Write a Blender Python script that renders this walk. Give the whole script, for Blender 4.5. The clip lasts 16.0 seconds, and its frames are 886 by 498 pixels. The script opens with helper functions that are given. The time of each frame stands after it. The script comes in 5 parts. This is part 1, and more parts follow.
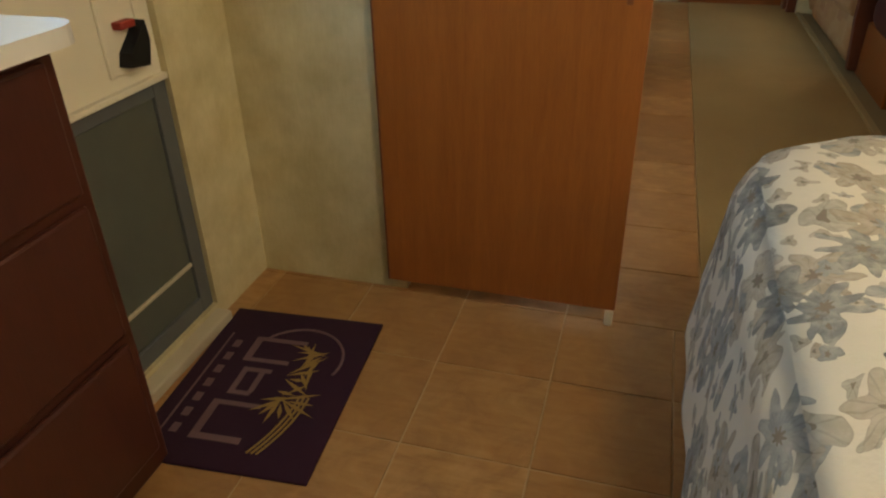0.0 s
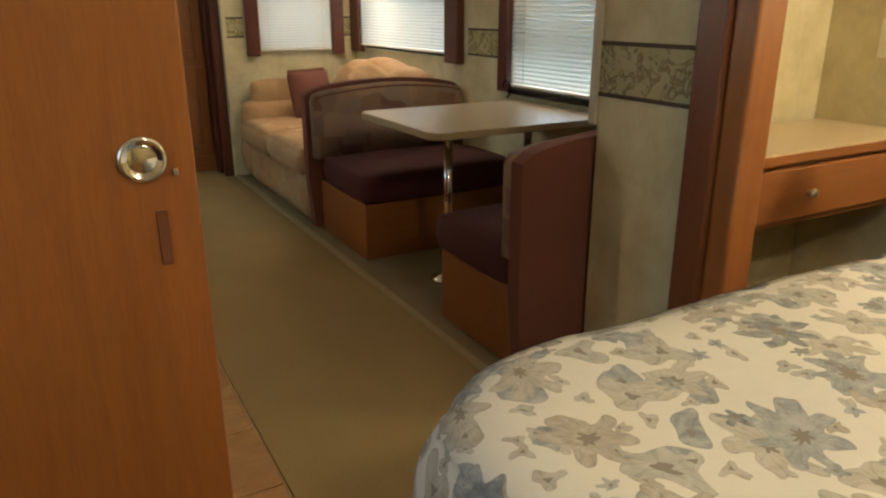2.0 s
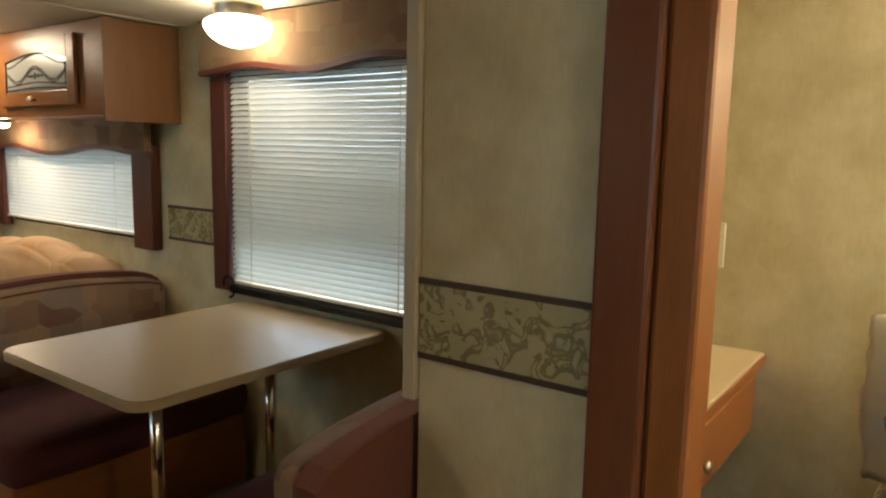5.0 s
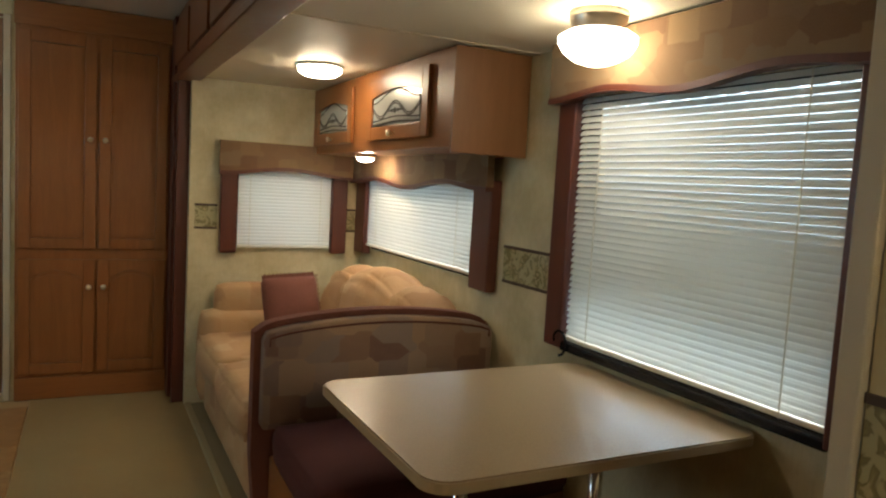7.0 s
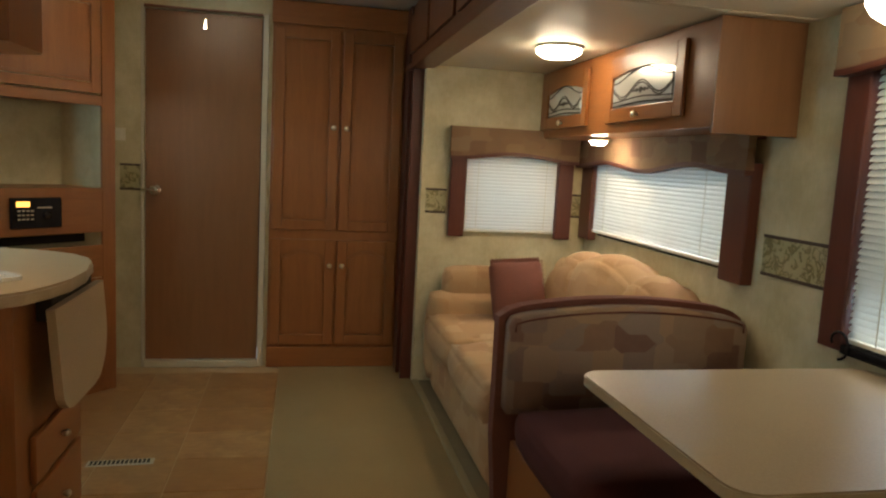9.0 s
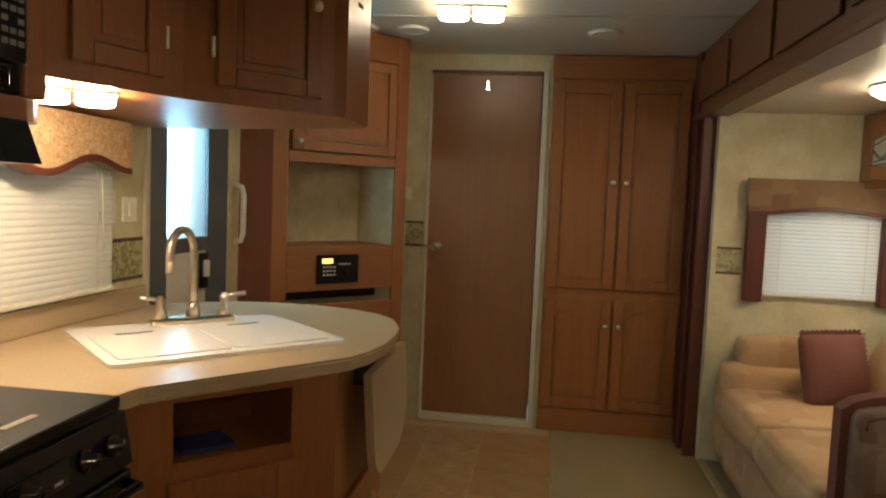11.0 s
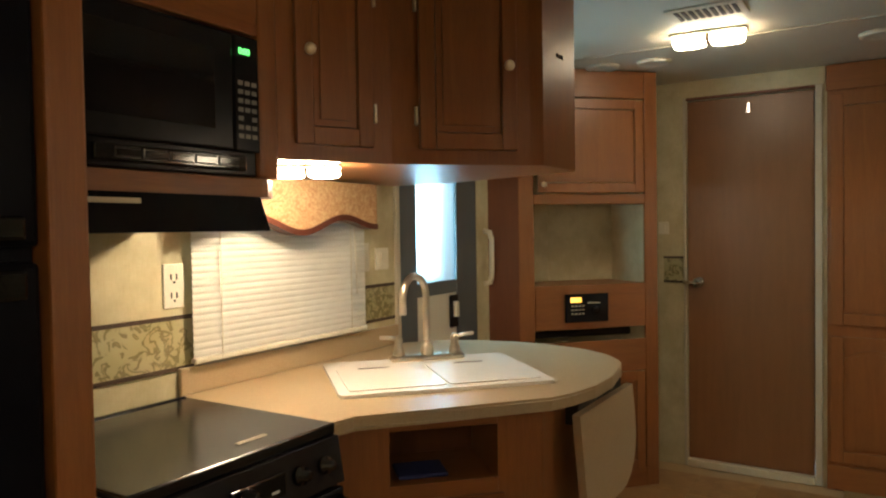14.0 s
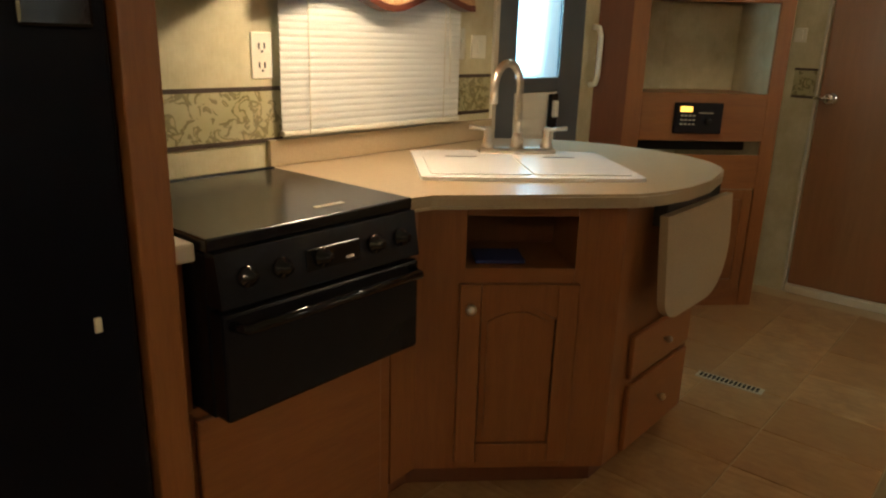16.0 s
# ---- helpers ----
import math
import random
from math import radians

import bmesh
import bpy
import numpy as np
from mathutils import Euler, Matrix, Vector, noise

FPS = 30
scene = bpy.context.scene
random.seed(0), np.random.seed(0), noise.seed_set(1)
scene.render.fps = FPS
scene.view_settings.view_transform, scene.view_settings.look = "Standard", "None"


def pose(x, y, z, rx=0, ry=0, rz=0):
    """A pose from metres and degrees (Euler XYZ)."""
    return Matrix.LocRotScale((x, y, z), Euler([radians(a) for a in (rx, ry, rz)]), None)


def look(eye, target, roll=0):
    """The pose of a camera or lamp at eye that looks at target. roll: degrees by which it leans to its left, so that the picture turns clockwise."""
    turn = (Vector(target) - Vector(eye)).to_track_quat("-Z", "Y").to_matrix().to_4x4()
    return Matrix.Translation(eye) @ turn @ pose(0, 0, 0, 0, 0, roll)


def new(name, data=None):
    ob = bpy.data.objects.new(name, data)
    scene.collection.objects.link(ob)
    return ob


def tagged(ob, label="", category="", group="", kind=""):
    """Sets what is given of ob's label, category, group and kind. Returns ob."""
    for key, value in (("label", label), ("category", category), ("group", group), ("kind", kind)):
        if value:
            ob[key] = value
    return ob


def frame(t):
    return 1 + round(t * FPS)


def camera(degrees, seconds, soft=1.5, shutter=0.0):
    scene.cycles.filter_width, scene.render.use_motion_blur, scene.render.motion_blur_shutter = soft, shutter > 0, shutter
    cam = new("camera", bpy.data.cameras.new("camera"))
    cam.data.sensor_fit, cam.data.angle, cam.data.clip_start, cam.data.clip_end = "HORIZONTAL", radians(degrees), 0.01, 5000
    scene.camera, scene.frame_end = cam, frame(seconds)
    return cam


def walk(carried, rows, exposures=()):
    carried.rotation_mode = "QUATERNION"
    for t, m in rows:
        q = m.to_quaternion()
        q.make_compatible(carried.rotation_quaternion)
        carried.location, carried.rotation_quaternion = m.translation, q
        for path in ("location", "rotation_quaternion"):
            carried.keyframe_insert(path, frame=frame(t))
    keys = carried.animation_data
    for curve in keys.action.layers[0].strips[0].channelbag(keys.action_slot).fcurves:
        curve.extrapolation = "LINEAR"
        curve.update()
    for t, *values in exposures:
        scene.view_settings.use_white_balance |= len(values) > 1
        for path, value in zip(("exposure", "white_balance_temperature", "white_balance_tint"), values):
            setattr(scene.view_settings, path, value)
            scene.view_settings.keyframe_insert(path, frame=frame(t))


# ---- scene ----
cam = camera(64.0, 16.0, 2.2)
PATH = [
    (0, (1.282, 0.372, 1.218), (0.785, 2.029, 0.214), -1.2),
    (0.5, (1.251, 0.456, 1.208), (0.967, 2.229, 0.327), -0.1),
    (1, (1.182, 0.734, 1.219), (1.218, 2.578, 0.447), -0.6),
    (1.5, (1.153, 0.902, 1.215), (1.539, 2.738, 0.526), -0.65),
    (2, (1.108, 1.102, 1.213), (2.028, 2.757, 0.570), -0.1),
    (2.5, (1.017, 1.296, 1.245), (2.335, 2.694, 0.689), -1.6),
    (3, (1.03, 1.438, 1.248), (2.563, 2.622, 0.749), -0.5),
    (3.2, (1.076, 1.513, 1.256), (2.685, 2.604, 0.788), -1.0),
    (5.3, (1.612, 2.036, 1.372), (3.169, 3.274, 1.172), 2.1),
    (5.5, (1.676, 2.099, 1.363), (3.108, 3.485, 1.193), 2.0),
    (6, (1.733, 2.24, 1.351), (2.91, 3.846, 1.165), 3.3),
    (6.5, (1.779, 2.281, 1.337), (2.792, 3.994, 1.141), 2.9),
    (7, (1.794, 2.307, 1.329), (2.692, 4.086, 1.153), 3.3),
    (7.5, (1.799, 2.352, 1.317), (2.604, 4.171, 1.109), 3.0),
    (8, (1.781, 2.378, 1.311), (2.45, 4.247, 1.071), 3.3),
    (8.2, (1.776, 2.388, 1.308), (2.383, 4.277, 1.058), 3.3),
    (10.3, (1.352, 2.517, 1.335), (1.474, 4.503, 1.134), 2.8),
    (10.5, (1.355, 2.534, 1.347), (1.42, 4.524, 1.16), 2.8),
    (11, (1.422, 2.604, 1.354), (1.146, 4.58, 1.209), 2.3),
    (11.5, (1.565, 2.639, 1.369), (1.026, 4.56, 1.233), 1.5),
    (12, (1.673, 2.635, 1.376), (0.912, 4.48, 1.258), 0.5),
    (12.5, (1.699, 2.628, 1.38), (0.819, 4.421, 1.296), -0.5),
    (13, (1.705, 2.623, 1.383), (0.713, 4.359, 1.326), -0.7),
    (13.5, (1.705, 2.624, 1.38), (0.658, 4.327, 1.326), -0.8),
    (14, (1.702, 2.632, 1.382), (0.641, 4.326, 1.327), -0.9),
    (14.5, (1.702, 2.635, 1.372), (0.645, 4.329, 1.268), -0.6),
    (15, (1.697, 2.642, 1.338), (0.642, 4.32, 1.068), 0.1),
    (15.5, (1.717, 2.655, 1.308), (0.638, 4.287, 0.894), 1.8),
    (16, (1.722, 2.706, 1.288), (0.474, 4.164, 0.725), 1.7),
]
walk(cam, [(t, look(eye, target, roll)) for t, eye, target, roll in PATH],
     exposures=[(0, 1.15), (3, 1.25), (5, 1.15), (6, 1.08), (8, 1.05), (10.5, 1.2), (15, 1.18), (16, 1.03)])

# ---- world and light ----
world = bpy.data.worlds.new("world")
scene.world = world
world.use_nodes = True
wn = world.node_tree
sky = wn.nodes.new("ShaderNodeTexSky")
sky.sky_type, sky.sun_disc = "NISHITA", False
sky.sun_elevation, sky.sun_rotation = radians(38), radians(70)
wn.links.new(sky.outputs[0], wn.nodes["Background"].inputs[0])
wn.nodes["Background"].inputs[1].default_value = 0.13
sun = new("sun", bpy.data.lights.new("sun", "SUN"))
sun.data.energy, sun.data.angle, sun.data.color = 1.2, radians(12), (1, 0.95, 0.88)
sun.matrix_world = look((8, 3, 7), (0, 3, 0))
LAMP = (1.0, 0.81, 0.56)
for nm, m, w, h, p in (("sky_dinette", look((3.47, 3.80, 1.25), (0, 3.80, 1.20)), 0.95, 0.82, 6.5), ("sky_sofa", look((3.47, 5.64, 1.15), (0, 5.64, 1.1)), 1.3, 0.42, 3.5),
                       ("sky_end", look((2.83, 6.60, 1.14), (2.83, 0, 1.1)), 0.55, 0.43, 1.6), ("sky_entry", look((-0.10, 5.30, 1.43), (4, 5.5, 1.2)), 0.33, 0.54, 3),
                       ("sky_bedroom", look((0.06, 1.515, 1.42), (4, 1.9, 1.2)), 0.33, 0.56, 1.4)):
    a = new(nm, bpy.data.lights.new(nm, "AREA"))
    a.data.shape, a.data.size, a.data.size_y, a.data.energy, a.data.color = "RECTANGLE", w, h, p, (0.40, 0.78, 1.0) if nm == "sky_entry" else (0.58, 0.80, 1.0)
    a.matrix_world = m


# ---- materials ----
def mat(name, color=(0.5, 0.5, 0.5), rough=0.5, metal=0.0):
    m = bpy.data.materials.new(name)
    m.use_nodes = True
    b = m.node_tree.nodes["Principled BSDF"]
    b.inputs["Base Color"].default_value = (*color, 1)
    b.inputs["Roughness"].default_value = rough
    b.inputs["Metallic"].default_value = metal
    return m


def node(m, kind, **values):
    n = m.node_tree.nodes.new(kind)
    for k, v in values.items():
        n.inputs[k].default_value = v
    return n


def link(m, a, b):
    m.node_tree.links.new(a, b)


def coords(m, scale=(1, 1, 1), rot=(0, 0, 0)):
    t = node(m, "ShaderNodeTexCoord")
    p = node(m, "ShaderNodeMapping", Scale=scale, Rotation=rot)
    link(m, t.outputs["Object"], p.inputs[0])
    return p.outputs[0]


def ramp(m, fac, stops):
    r = node(m, "ShaderNodeValToRGB")
    while len(r.color_ramp.elements) < len(stops):
        r.color_ramp.elements.new(0.5)
    for e, (p, c) in zip(r.color_ramp.elements, stops):
        e.position, e.color = p, (*c, 1)
    link(m, fac, r.inputs[0])
    return r.outputs[0]


def blend(m, fac, a, b, mode="MIX"):
    x = m.node_tree.nodes.new("ShaderNodeMix")
    x.data_type, x.blend_type = "RGBA", mode
    for s, v in ((x.inputs[0], fac), (x.inputs[6], a), (x.inputs[7], b)):
        if isinstance(v, (int, float)):
            s.default_value = v
        elif isinstance(v, tuple):
            s.default_value = (*v, 1)
        else:
            link(m, v, s)
    return x.outputs[2]


def calc(m, op, a, b=0.0):
    x = m.node_tree.nodes.new("ShaderNodeMath")
    x.operation = op
    for s, v in zip(x.inputs, (a, b)):
        if isinstance(v, (int, float)):
            s.default_value = v
        else:
            link(m, v, s)
    return x.outputs[0]


def paint(m, color=None, bump=None, strength=0.2, dist=0.01, rough=None):
    b = m.node_tree.nodes["Principled BSDF"]
    if color is not None:
        link(m, color, b.inputs["Base Color"])
    if rough is not None:
        link(m, rough, b.inputs["Roughness"])
    if bump is not None:
        n = node(m, "ShaderNodeBump", Strength=strength, Distance=dist)
        link(m, bump, n.inputs["Height"])
        link(m, n.outputs[0], b.inputs["Normal"])
    return m


def noisy(m, v, scale, detail=4.0, rough=0.55, dist=0.0):
    n = node(m, "ShaderNodeTexNoise", Scale=scale, Detail=detail, Roughness=rough, Distortion=dist)
    link(m, v, n.inputs["Vector"])
    return n.outputs["Fac"]


def wood(name, dark, light, along="z", rough=0.36):
    m = mat(name, light, rough)
    s = {"z": (14, 14, 1.1), "x": (1.1, 14, 14), "y": (14, 1.1, 14)}[along]
    v = coords(m, s)
    g = noisy(m, v, 2.2, 6, 0.6, 0.8)
    fine = noisy(m, coords(m, tuple(6 * k for k in s)), 3, 3)
    big = noisy(m, coords(m), 2.0, 2)
    mid = tuple(0.45 * a + 0.55 * b for a, b in zip(dark, light))
    c = ramp(m, g, [(0.3, mid), (0.7, light)])
    c = blend(m, 0.16, c, ramp(m, fine, [(0.35, dark), (0.65, light)]))
    c = blend(m, calc(m, "MULTIPLY", big, 0.25), c, dark)
    return paint(m, c, fine, 0.06, 0.003, calc(m, "ADD", calc(m, "MULTIPLY", g, 0.2), rough - 0.1))


WOOD = wood("cherry_wood", (0.14, 0.046, 0.013), (0.34, 0.128, 0.036))
WOODX = wood("cherry_wood_level", (0.14, 0.046, 0.013), (0.34, 0.128, 0.036), "x")
WOODY = wood("cherry_wood_long", (0.14, 0.046, 0.013), (0.34, 0.128, 0.036), "y")
VENEER = wood("brown_veneer", (0.16, 0.07, 0.025), (0.25, 0.115, 0.045))
DARKWOOD = wood("dark_cherry_wood", (0.10, 0.03, 0.013), (0.19, 0.065, 0.025))
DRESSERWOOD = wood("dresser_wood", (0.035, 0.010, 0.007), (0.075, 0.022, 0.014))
SIDEWOOD = wood("dark_red_wood", (0.055, 0.014, 0.009), (0.12, 0.034, 0.019))
SLABWOOD = wood("door_veneer", (0.14, 0.040, 0.010), (0.35, 0.124, 0.027), "z", 0.34)


def wallpaper():
    m = mat("beige_wallpaper", (0.55, 0.47, 0.31), 0.6)
    a = noisy(m, coords(m), 7, 5, 0.6)
    b = noisy(m, coords(m, (60, 60, 8)), 3, 3)
    c = ramp(m, a, [(0.35, (0.47, 0.405, 0.225)), (0.65, (0.63, 0.565, 0.36))])
    c = blend(m, 0.15, c, ramp(m, b, [(0.35, (0.45, 0.39, 0.22)), (0.65, (0.65, 0.59, 0.39))]))
    return paint(m, c, b, 0.08, 0.002)


WALL = wallpaper()


def ceiling_mat():
    m = mat("ceiling_panel", (0.62, 0.58, 0.46), 0.5)
    a = noisy(m, coords(m), 90, 3)
    b = noisy(m, coords(m), 3, 3)
    return paint(m, blend(m, b, (0.60, 0.56, 0.44), (0.68, 0.64, 0.52)), a, 0.25, 0.002)


CEIL = ceiling_mat()


def border_mat():
    m = mat("leaf_border", (0.4, 0.36, 0.18), 0.55)
    v = coords(m)
    w = noisy(m, v, 22, 2, 0.5, 1.4)
    leaf = ramp(m, w, [(0.50, (0.42, 0.37, 0.20)), (0.54, (0.12, 0.10, 0.035)), (0.62, (0.20, 0.17, 0.06)), (0.66, (0.44, 0.36, 0.19))])
    blot = ramp(m, noisy(m, v, 9, 3, 0.5), [(0.40, (0.45, 0.40, 0.24)), (0.62, (0.30, 0.28, 0.10))])
    return paint(m, blend(m, 0.72, blot, leaf))


BORDER = border_mat()
LINE = mat("border_line", (0.06, 0.035, 0.02), 0.6)


def tile_mat():
    m = mat("vinyl_tile", (0.36, 0.22, 0.11), 0.38)
    info = node(m, "ShaderNodeObjectInfo")
    a = noisy(m, coords(m), 9, 5, 0.62, 0.6)
    streak = noisy(m, coords(m, (3, 22, 3)), 2, 4)
    c = ramp(m, a, [(0.32, (0.27, 0.13, 0.042)), (0.55, (0.48, 0.275, 0.10)), (0.75, (0.60, 0.40, 0.19))])
    c = blend(m, 0.35, c, ramp(m, streak, [(0.35, (0.25, 0.13, 0.05)), (0.65, (0.46, 0.30, 0.15))]))
    c = blend(m, calc(m, "MULTIPLY", info.outputs["Random"], 0.7), c, (0.30, 0.145, 0.045))
    return paint(m, c, a, 0.08, 0.003)


TILE = tile_mat()
GROUT = mat("vinyl_joint", (0.50, 0.36, 0.20), 0.6)


def fuzz(name, a, b, scale=400, rough=0.95, big=3):
    m = mat(name, a, rough)
    f = noisy(m, coords(m), scale, 2)
    g = noisy(m, coords(m), big, 4)
    c = blend(m, g, a, b)
    c = blend(m, 0.3, c, ramp(m, f, [(0.3, tuple(0.7 * k for k in a)), (0.7, tuple(min(1, 1.25 * k) for k in b))]))
    return paint(m, c, f, 0.5, 0.004)


CARPET = fuzz("tan_carpet", (0.25, 0.172, 0.068), (0.34, 0.245, 0.11))
# the shade inside the slide-out is put into this darker carpet colour
SHADEDCARPET = fuzz("shaded_slide_carpet", (0.19, 0.15, 0.075), (0.25, 0.20, 0.11))
BURGUNDY = fuzz("burgundy_cloth", (0.058, 0.013, 0.013), (0.09, 0.024, 0.023), 250)
ROSE = fuzz("rose_brown_cloth", (0.13, 0.045, 0.030), (0.18, 0.066, 0.044), 200)
GREENMAT = fuzz("purple_mat", (0.022, 0.003, 0.016), (0.032, 0.005, 0.024), 350)


def patch(name, colours, scale):
    m = mat(name, colours[0], 0.9)
    v = node(m, "ShaderNodeTexVoronoi", Scale=scale, Randomness=0.75)
    v.distance = "CHEBYCHEV"
    link(m, coords(m, (1, 1, 1.3)), v.inputs["Vector"])
    s = m.node_tree.nodes.new("ShaderNodeSeparateColor")
    link(m, v.outputs["Color"], s.inputs[0])
    n = len(colours)
    c = ramp(m, s.outputs[0], [((i + 0.5) / n, k) for i, k in enumerate(colours)])
    f = noisy(m, coords(m), 260, 2)
    c = blend(m, calc(m, "MULTIPLY", noisy(m, coords(m), 22, 5, 0.65), 0.40), c, colours[-1])
    c = blend(m, 0.2, c, ramp(m, f, [(0.3, tuple(0.6 * k for k in colours[0])), (0.7, colours[0])]))
    return paint(m, c, f, 0.35, 0.004)


SOFA = patch("sofa_suede", [(0.46, 0.27, 0.12), (0.52, 0.33, 0.16), (0.38, 0.20, 0.09), (0.55, 0.36, 0.19)], 7)
BOOTH = patch("booth_patchwork", [(0.20, 0.105, 0.062), (0.27, 0.185, 0.125), (0.125, 0.055, 0.042), (0.25, 0.20, 0.165), (0.33, 0.21, 0.12)], 8)
VALANCE = patch("valance_cloth", [(0.20, 0.115, 0.055), (0.26, 0.165, 0.08), (0.145, 0.07, 0.036), (0.31, 0.205, 0.10), (0.22, 0.15, 0.085)], 9)


def scroll():
    m = mat("scroll_cloth", (0.6, 0.45, 0.25), 0.8)
    w = noisy(m, coords(m), 34, 2, 0.5, 2.2)
    return paint(m, ramp(m, w, [(0.42, (0.46, 0.28, 0.13)), (0.5, (0.62, 0.45, 0.25)), (0.58, (0.42, 0.24, 0.11))]), w, 0.3, 0.003)


SCROLL = scroll()


def floral():
    m = mat("floral_cotton", (0.66, 0.60, 0.46), 0.9)
    base = coords(m)
    wob = node(m, "ShaderNodeTexNoise", Scale=9, Detail=2)
    link(m, base, wob.inputs["Vector"])
    add = m.node_tree.nodes.new("ShaderNodeVectorMath")
    add.operation = "MULTIPLY_ADD"
    link(m, wob.outputs["Color"], add.inputs[0])
    add.inputs[1].default_value = (0.085, 0.085, 0.085)
    sep = m.node_tree.nodes.new("ShaderNodeSeparateXYZ")
    link(m, base, sep.inputs[0])
    fold = m.node_tree.nodes.new("ShaderNodeCombineXYZ")
    link(m, calc(m, "ADD", sep.outputs[0], sep.outputs[2]), fold.inputs[0])
    link(m, calc(m, "SUBTRACT", sep.outputs[1], calc(m, "MULTIPLY", sep.outputs[2], 0.6)), fold.inputs[1])
    link(m, fold.outputs[0], add.inputs[2])
    c = (0.68, 0.67, 0.60)

    wash = ramp(m, noisy(m, base, 38, 4, 0.6, 0.5), [(0.38, (0, 0, 0)), (0.68, (1, 1, 1))])

    def layer(c, scale, size, petals, stops, shift, cover):
        mp = node(m, "ShaderNodeMapping", Location=shift)
        link(m, add.outputs[0], mp.inputs[0])
        v = node(m, "ShaderNodeTexVoronoi", Scale=scale, Randomness=0.8)
        v.voronoi_dimensions = "2D"
        link(m, mp.outputs[0], v.inputs["Vector"])
        d = m.node_tree.nodes.new("ShaderNodeVectorMath")
        d.operation = "SUBTRACT"
        link(m, mp.outputs[0], d.inputs[0])
        link(m, v.outputs["Position"], d.inputs[1])
        s = m.node_tree.nodes.new("ShaderNodeSeparateXYZ")
        link(m, d.outputs[0], s.inputs[0])
        sc = m.node_tree.nodes.new("ShaderNodeSeparateColor")
        link(m, v.outputs["Color"], sc.inputs[0])
        ang = calc(m, "ADD", calc(m, "ARCTAN2", s.outputs[1], s.outputs[0]), calc(m, "MULTIPLY", sc.outputs[1], 6))
        lobe = calc(m, "ADD", calc(m, "MULTIPLY", calc(m, "SINE", calc(m, "MULTIPLY", ang, petals)), 0.24), 0.76)
        r = calc(m, "DIVIDE", v.outputs["Distance"], calc(m, "MULTIPLY", lobe, size))
        inside = calc(m, "LESS_THAN", r, 1.0)
        inside = calc(m, "MULTIPLY", inside, calc(m, "LESS_THAN", sc.outputs[2], cover))
        tone = ramp(m, sc.outputs[0], stops)
        vein = calc(m, "GREATER_THAN", calc(m, "SINE", calc(m, "MULTIPLY", ang, petals * 3)), 0.82)
        tone = blend(m, calc(m, "MULTIPLY", vein, 0.30), tone, (0.13, 0.13, 0.12))
        tone = blend(m, calc(m, "MULTIPLY", wash, 0.5), tone, (0.62, 0.62, 0.58))
        tone = blend(m, calc(m, "LESS_THAN", r, 0.25), tone, (0.24, 0.22, 0.18))
        tone = blend(m, calc(m, "MULTIPLY", calc(m, "GREATER_THAN", r, 0.93), 0.12), tone, (0.14, 0.13, 0.11))
        return blend(m, inside, c, tone)

    tan = [(0.0, (0.37, 0.33, 0.265)), (0.5, (0.45, 0.42, 0.35)), (1.0, (0.36, 0.385, 0.355))]
    grey = [(0.0, (0.21, 0.24, 0.255)), (0.5, (0.31, 0.34, 0.35)), (1.0, (0.15, 0.165, 0.17))]
    c = layer(c, 11, 0.46, 2, grey, (0.31, 0.17, 0), 0.35)
    c = layer(c, 19, 0.40, 3, tan, (2.1, 0.4, 0), 0.35)
    c = layer(c, 8.5, 0.47, 3, tan, (1.3, 2.7, 0), 0.42)
    c = layer(c, 6.5, 0.46, 6, tan, (0.7, 1.9, 0), 0.55)
    c = layer(c, 5.6, 0.42, 8, grey, (4.2, 3.1, 0), 0.5)
    c = layer(c, 16, 0.34, 5, grey, (5.2, 6.1, 0), 0.22)
    return paint(m, c, noisy(m, base, 14, 4), 0.35, 0.02)


FLORAL = floral()


def plain(name, color, rough=0.5, metal=0.0, vary=0.12, scale=12):
    m = mat(name, color, rough, metal)
    n = noisy(m, coords(m), scale, 4)
    c = blend(m, n, tuple(k * (1 - vary) for k in color), tuple(min(1, k * (1 + vary)) for k in color))
    return paint(m, c, noisy(m, coords(m), scale * 12, 2), 0.04, 0.002)


def speckle(name, a, b, rough=0.3):
    m = mat(name, a, rough)
    f = noisy(m, coords(m), 160, 3)
    return paint(m, blend(m, noisy(m, coords(m), 6, 4), ramp(m, f, [(0.4, b), (0.6, a)]), a))


COUNTER = speckle("tan_laminate", (0.46, 0.35, 0.21), (0.40, 0.29, 0.17))
TABLE = speckle("table_laminate", (0.37, 0.28, 0.17), (0.31, 0.23, 0.135), 0.3)
CREAMTOP = speckle("cream_laminate", (0.52, 0.42, 0.27), (0.46, 0.36, 0.22), 0.3)
TABLEEDGE = plain("table_edge", (0.42, 0.33, 0.20), 0.4, 0, 0.06)
WHITETOP = plain("white_laminate", (0.72, 0.72, 0.70), 0.3, 0, 0.04)
EDGE = plain("cream_edge", (0.60, 0.53, 0.38), 0.4, 0, 0.05)
SINK = plain("white_sink", (0.86, 0.85, 0.80), 0.22, 0, 0.03)
WHITE = plain("white_plastic", (0.72, 0.68, 0.55), 0.4, 0, 0.04)
BLACK = plain("black_enamel", (0.010, 0.010, 0.012), 0.22, 0, 0.2)
BLACKGLASS = plain("black_glass", (0.006, 0.006, 0.007), 0.07, 0, 0.1)
COVERGLASS = plain("range_cover_glass", (0.009, 0.009, 0.010), 0.2, 0, 0.15)
FRIDGE = plain("fridge_black", (0.005, 0.005, 0.008), 0.3, 0, 0.3)
CHROME = plain("chrome", (0.78, 0.77, 0.74), 0.12, 1, 0.03)
NICKEL = plain("nickel", (0.62, 0.55, 0.44), 0.28, 1, 0.05)
